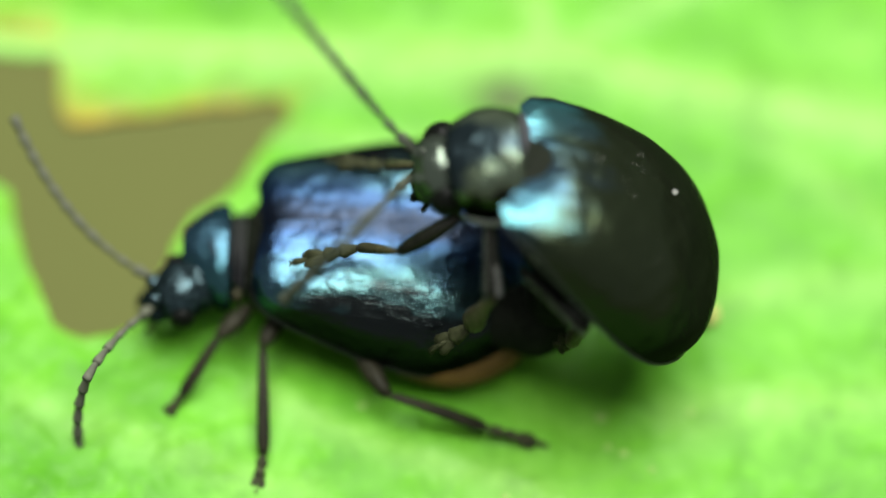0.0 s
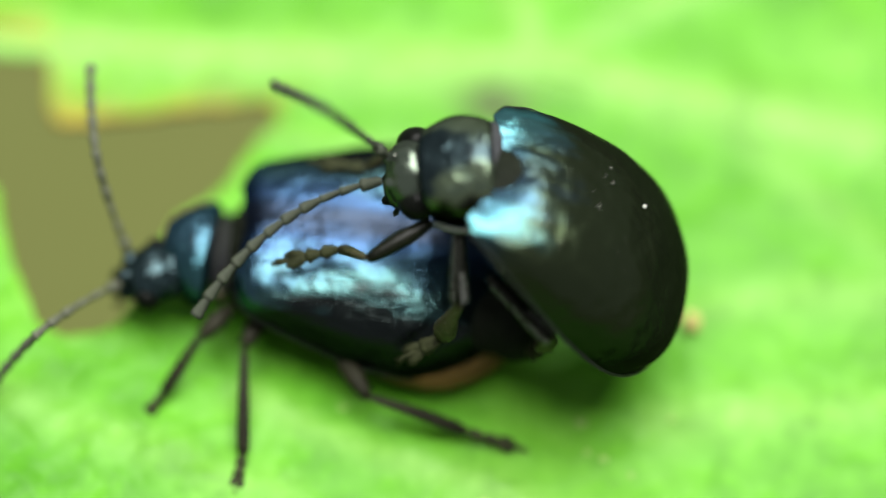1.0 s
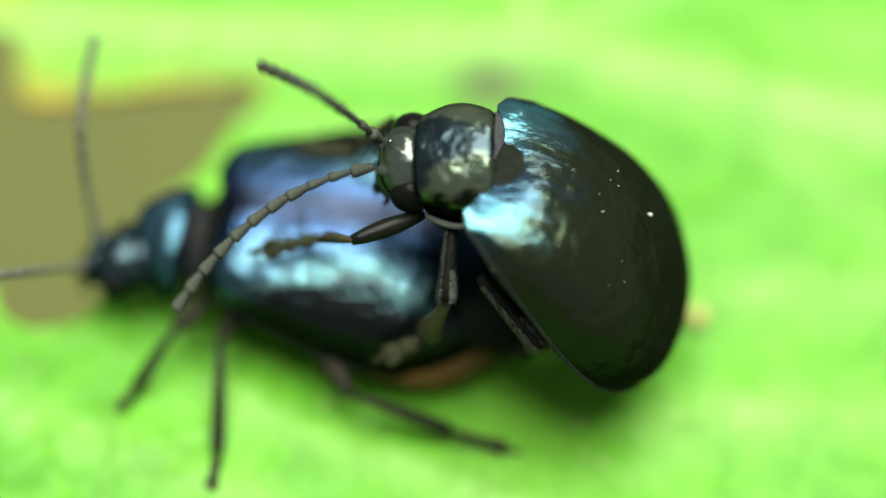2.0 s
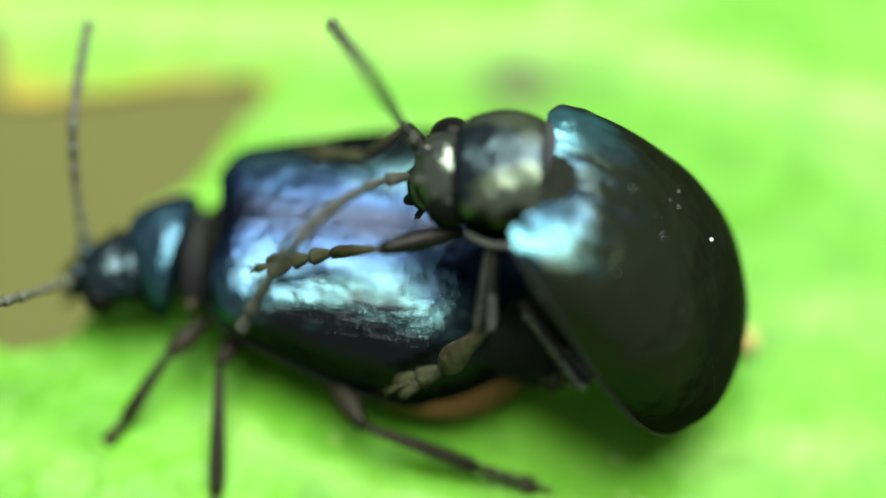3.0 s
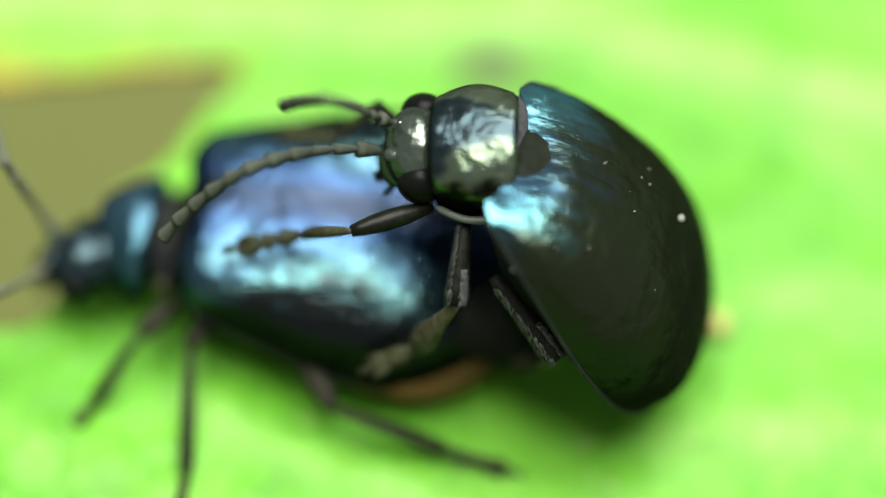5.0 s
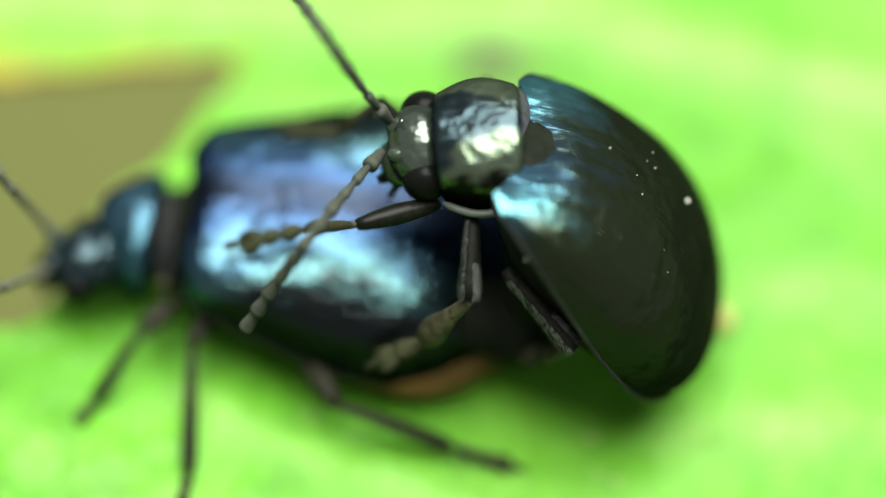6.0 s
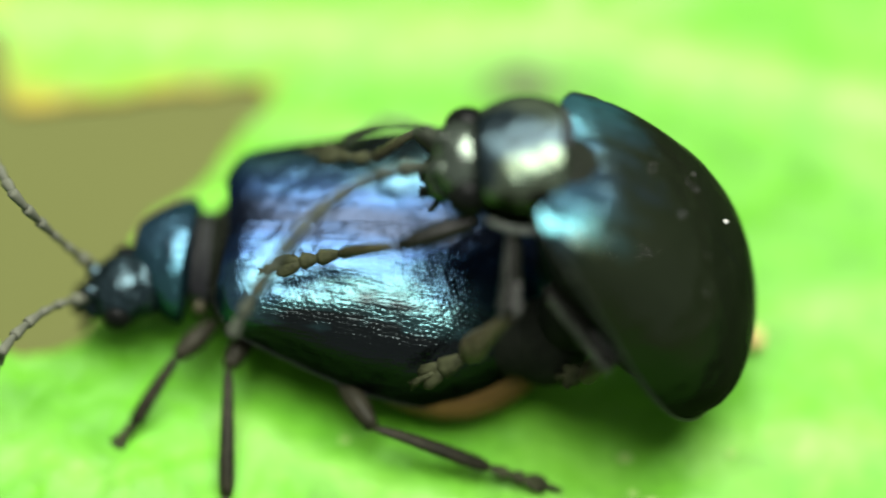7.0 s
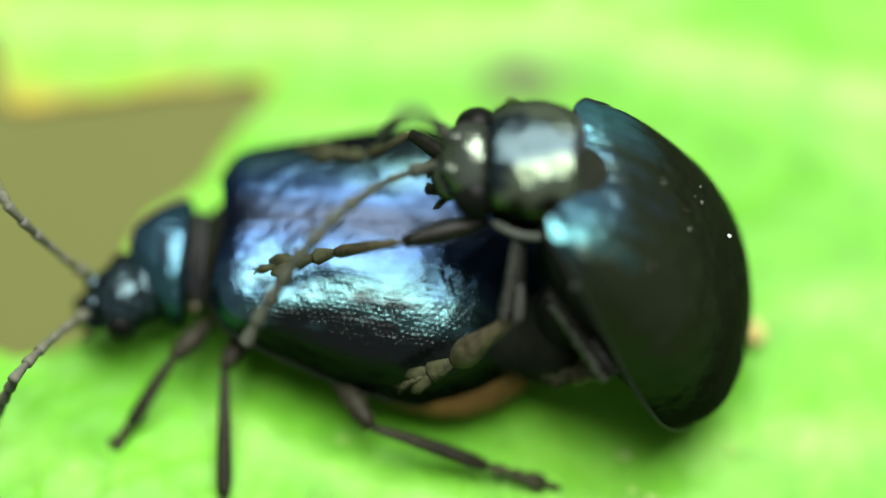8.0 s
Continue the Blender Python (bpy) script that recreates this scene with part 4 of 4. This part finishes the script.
MALE_FAR = MALE_FAR_A + MALE_FAR_B + MALE_FAR_C + MALE_FAR_D
MALE_NEAR_A = [
    (0.0, -0.87, -0.85, -1.96, -1.90),
    (0.2, -1.09, -0.71, -2.22, -1.32),
    (0.3, -1.44, -0.51, -2.90, -1.73),
    (0.4, -1.42, -0.23, -3.10, -1.08),
    (0.5, -1.39, -0.30, -2.96, -1.24),
    (0.6, -1.15, -0.65, -2.41, -1.84),
    (0.7, -0.88, -0.92, -1.97, -2.56),
    (0.8, -0.96, -0.94, -2.02, -2.58),
    (0.9, -1.14, -0.78, -2.33, -2.14),
    (1.0, -1.63, -0.71, -2.95, -2.25),
    (1.1, -0.73, -0.89, -1.66, -2.26),
    (1.2, -0.80, -0.81, -1.50, -1.99),
    (1.4, -1.42, -0.23, -3.10, -1.08),
    (1.6, -1.15, -0.65, -2.41, -1.84),
    (1.8, -1.14, -0.78, -2.33, -2.14),
    (2.0, -1.63, -0.71, -2.95, -2.25),
    (2.1, -1.30, -0.33, -2.52, -1.07),
    (2.3, -1.39, -0.08, -2.74, -0.95),
]
MALE_NEAR_B = [
    (2.4, -0.92, -0.56, -1.86, -1.42),
    (2.5, -1.00, -0.95, -1.94, -2.35),
    (2.6, -0.95, -0.77, -1.72, -2.01),
    (2.7, -1.61, -0.29, -2.90, -1.27),
    (2.8, -1.30, -0.33, -2.52, -1.07),
    (2.9, -1.14, -0.68, -2.52, -1.88),
    (3.0, -1.13, -0.58, -2.16, -2.06),
    (3.1, -1.41, -0.50, -2.93, -1.90),
    (3.2, -1.55, -0.35, -2.99, -1.42),
    (3.4, -1.62, -0.24, -3.34, -1.22),
    (3.5, -1.62, -0.17, -3.26, -1.18),
    (3.7, -1.63, -0.22, -3.39, -1.14),
    (3.8, -1.24, -0.45, -2.36, -0.90),
    (3.9, -1.07, -0.83, -2.10, -2.24),
    (4.0, -1.11, -0.85, -2.23, -2.12),
    (4.1, -1.04, -0.88, -2.03, -2.38),
    (4.2, -1.41, -0.25, -2.63, -1.31),
    (4.3, -1.47, -0.15, -2.90, -1.33),
]
MALE_NEAR_C = [
    (4.4, -1.01, -0.64, -1.84, -1.76),
    (4.5, -0.89, -0.77, -1.82, -2.08),
    (4.6, -1.46, -0.45, -2.98, -1.80),
    (4.7, -1.29, -0.61, -2.42, -1.93),
    (4.9, -1.41, -0.25, -2.63, -1.31),
    (5.1, -1.61, -0.29, -2.90, -1.27),
    (5.3, -1.13, -0.58, -2.16, -2.06),
    (5.5, -1.63, -0.22, -3.39, -1.14),
    (5.7, -1.11, -0.67, -2.20, -2.42),
    (5.8, -1.45, -0.68, -2.72, -2.22),
    (5.9, -1.15, -0.75, -2.28, -2.13),
    (6.0, -0.79, -0.98, -1.75, -2.34),
    (6.1, -0.80, -0.76, -1.70, -2.34),
    (6.2, -0.84, -0.75, -1.58, -2.08),
    (6.3, -1.11, -0.67, -2.20, -2.42),
    (6.5, -1.11, -0.61, -2.30, -2.38),
    (6.6, -0.84, -0.69, -1.51, -2.17),
    (6.7, -0.77, -0.88, -1.46, -2.73),
]
MALE_NEAR_D = [
    (6.8, -0.93, -0.84, -1.48, -2.68),
    (6.9, -1.15, -0.66, -2.47, -2.30),
    (7.0, -1.33, -0.57, -2.52, -2.24),
    (7.1, -1.49, -0.42, -2.92, -1.98),
    (7.2, -1.53, -0.42, -3.08, -2.05),
    (7.3, -1.12, -0.81, -2.17, -2.12),
    (7.4, -1.15, -1.20, -1.82, -2.61),
    (7.5, -1.24, -1.20, -1.91, -2.62),
    (7.6, -1.32, -1.05, -2.22, -2.35),
    (7.7, -1.31, -0.97, -2.15, -2.28),
    (7.8, -1.37, -0.82, -2.49, -2.42),
    (8.0, -1.34, -0.73, -2.49, -2.35),
]
MALE_NEAR = MALE_NEAR_A + MALE_NEAR_B + MALE_NEAR_C + MALE_NEAR_D
FEMALE_FAR = [
    (0.0, -1.28, 1.03, -2.27, 2.72),
    (0.5, -1.00, 1.27, -1.81, 2.81),
    (1.0, -0.48, 1.49, -0.67, 3.07),
    (1.2, -0.40, 1.51, -0.56, 3.10),
    (2.3, -0.17, 1.49, 0.08, 3.05),
    (2.5, -0.10, 1.45, 0.26, 2.96),
    (3.0, -0.14, 1.39, -0.02, 3.11),
    (3.5, -0.22, 1.59, 0.08, 3.36),
    (4.0, -0.44, 1.62, -0.24, 3.00),
    (4.5, -0.45, 1.23, -0.67, 2.69),
    (4.7, -0.37, 0.75, -0.92, 1.92),
    (5.8, -0.56, 0.77, -1.18, 1.54),
    (6.0, -0.55, 0.69, -1.17, 1.47),
    (6.5, -0.84, 0.77, -1.46, 1.71),
    (7.0, -0.85, 0.80, -1.63, 1.90),
    (7.5, -0.91, 0.50, -1.93, 1.51),
    (8.0, -0.82, 0.76, -1.67, 1.88),
]
FEMALE_NEAR = [
    (0.0, -1.00, -1.09, -1.21, -2.32),
    (0.5, -1.10, -1.08, -1.72, -2.90),
    (1.0, -1.20, -0.75, -2.21, -1.85),
    (1.2, -1.10, -0.33, -2.28, -0.88),
    (2.3, -0.89, -0.08, -2.21, -0.16),
    (2.5, -0.94, -0.29, -2.08, -0.21),
    (3.0, -0.75, -0.30, -1.84, -0.62),
    (3.5, -0.78, -0.50, -1.88, -0.89),
    (4.0, -0.95, -0.41, -1.89, -0.64),
    (4.5, -0.88, -0.39, -1.89, -0.70),
    (4.7, -0.76, -0.47, -1.78, -0.79),
    (5.8, -0.70, -0.36, -1.39, -0.67),
    (6.0, -0.54, -0.27, -1.39, -0.66),
    (6.5, -0.90, -0.36, -1.68, -0.75),
    (7.0, -0.83, -0.41, -1.49, -1.65),
    (7.2, -0.81, -0.45, -1.32, -1.69),
    (7.5, -0.82, -0.70, -1.53, -1.80),
    (8.0, -0.69, -0.63, -1.42, -1.72),
]


def sample(rows, t):
    return [spline([(r[0], r[k]) for r in rows], t) for k in range(1, len(rows[0]))]


def male_pose(t):
    x, y, z, rx, ry, rz = sample(MALE_ROWS, t)
    pivot = Vector((2.2, -0.6, 2.2))
    return pose(*((pivot + Vector((x, y, z))) * MM), rx, ry, rz) @ Matrix.Translation((M_AT - pivot) * MM)


def key_feeler(joints, base, rows, length, carrier):
    """carrier(t): the pose of the thing; base: the socket in world millimetres at t."""
    keys = [[] for _ in joints]
    for n in range(81):
        t = n / 10
        pts = [base(t) + p for p in feeler_points(sample(rows, t), length)]
        back = carrier(t).inverted()
        for k in range(11):
            keys[k].append((t, back @ seg_pose(pts[k], pts[k + 1], (0, -0.5, 0.866))))
    for joint, rows_of in zip(joints, keys):
        walk(joint, rows_of)


def key_leg(hip, knee, ankle, toe, a, b, c):
    la, lb = (knee - hip).length, (ankle - knee).length
    keys = [[], [], []]
    for n in range(41):
        t = n / 5
        m = male_pose(t)
        here = (m @ ((hip - M_AT) * MM)) / MM
        end, tip = ankle.copy(), toe.copy()
        d = end - here
        reach = min(d.length, 0.995 * (la + lb))
        end = here + d.normalized() * reach
        tip = tip.lerp(tip + end - ankle, 0.7)
        tip = end + (tip - end).normalized() * (toe - ankle).length
        u = d.normalized()
        along = (la * la - lb * lb + reach * reach) / (2 * reach)
        out = math.sqrt(max(la * la - along * along, 0.0))
        pole = knee - here + 0.35 * NEAR
        pole = (pole - u * pole.dot(u)).normalized()
        mid = here + u * along + pole * out
        back = m.inverted()
        for list_of, p, q in zip(keys, (here, mid, end), (mid, end, tip)):
            list_of.append((t, back @ seg_pose(p, q, (0, -0.3, 1))))
    for ob, rows in zip((a, b, c), keys):
        walk(ob, rows)


def key_clasp(hip, knee, ankle, toe, a, b, c):
    """The shin rides on the male; sole and foot reach from it to their hold on the female."""
    lb, lc = (ankle - knee).length, (toe - ankle).length
    a.matrix_basis = seg_pose(hip - M_AT, knee - M_AT, (0, -0.3, 1))
    keys = [[], []]
    for n in range(41):
        t = n / 5
        m = male_pose(t)
        here = (m @ ((knee - M_AT) * MM)) / MM
        end = here + (ankle - here).normalized() * lb
        tip = end + (toe - end).normalized() * lc
        back = m.inverted()
        for list_of, p, q in zip(keys, (here, end), (end, tip)):
            list_of.append((t, back @ seg_pose(p, q, (0, -0.3, 1))))
    for ob, rows in zip((b, c), keys):
        walk(ob, rows)


F_NECK = Vector((-3.25, 0.03, 1.2))


def head_turn(t, share=1.0):
    yaw, nod = sample(HEAD_ROWS, t)
    return pose(0, 0, 0, 0, nod * share, yaw * share)


def motions():
    walk(male, [(n / 10, male_pose(n / 10)) for n in range(81)])
    at = Matrix.Translation(Vector((F_AT.x, F_AT.y, 0)) * MM)
    neck = Matrix.Translation((F_NECK - Vector((F_AT.x, F_AT.y, 0))) * MM)
    for ob, share in ((female_head, 1.0), (female_shield, 0.6)):
        walk(ob, [(n / 10, neck @ head_turn(n / 10, share) @ neck.inverted()) for n in range(81)])

    def on_head(p):
        return lambda t: F_NECK + head_turn(t).to_3x3() @ (Vector(p) - F_NECK)

    def on_male(p):
        return lambda t: (male_pose(t) @ ((Vector(p) - M_AT) * MM)) / MM

    key_feeler(male_feeler_far, on_male((0.04, 0.05, 4.05)), MALE_FAR, 3.7, male_pose)
    key_feeler(male_feeler_near, on_male((-0.10, -0.23, 3.80)), MALE_NEAR, 3.7, male_pose)
    key_feeler(female_feeler_far, on_head((-4.81, -0.46, 1.20)), FEMALE_FAR, 3.5, lambda t: at)
    key_feeler(female_feeler_near, on_head((-4.81, -0.90, 1.10)), FEMALE_NEAR, 3.6, lambda t: at)
    for one in MALE_LEGS:
        key_leg(*one)
    for one in CLASP_LEGS:
        key_clasp(*one)


motions()
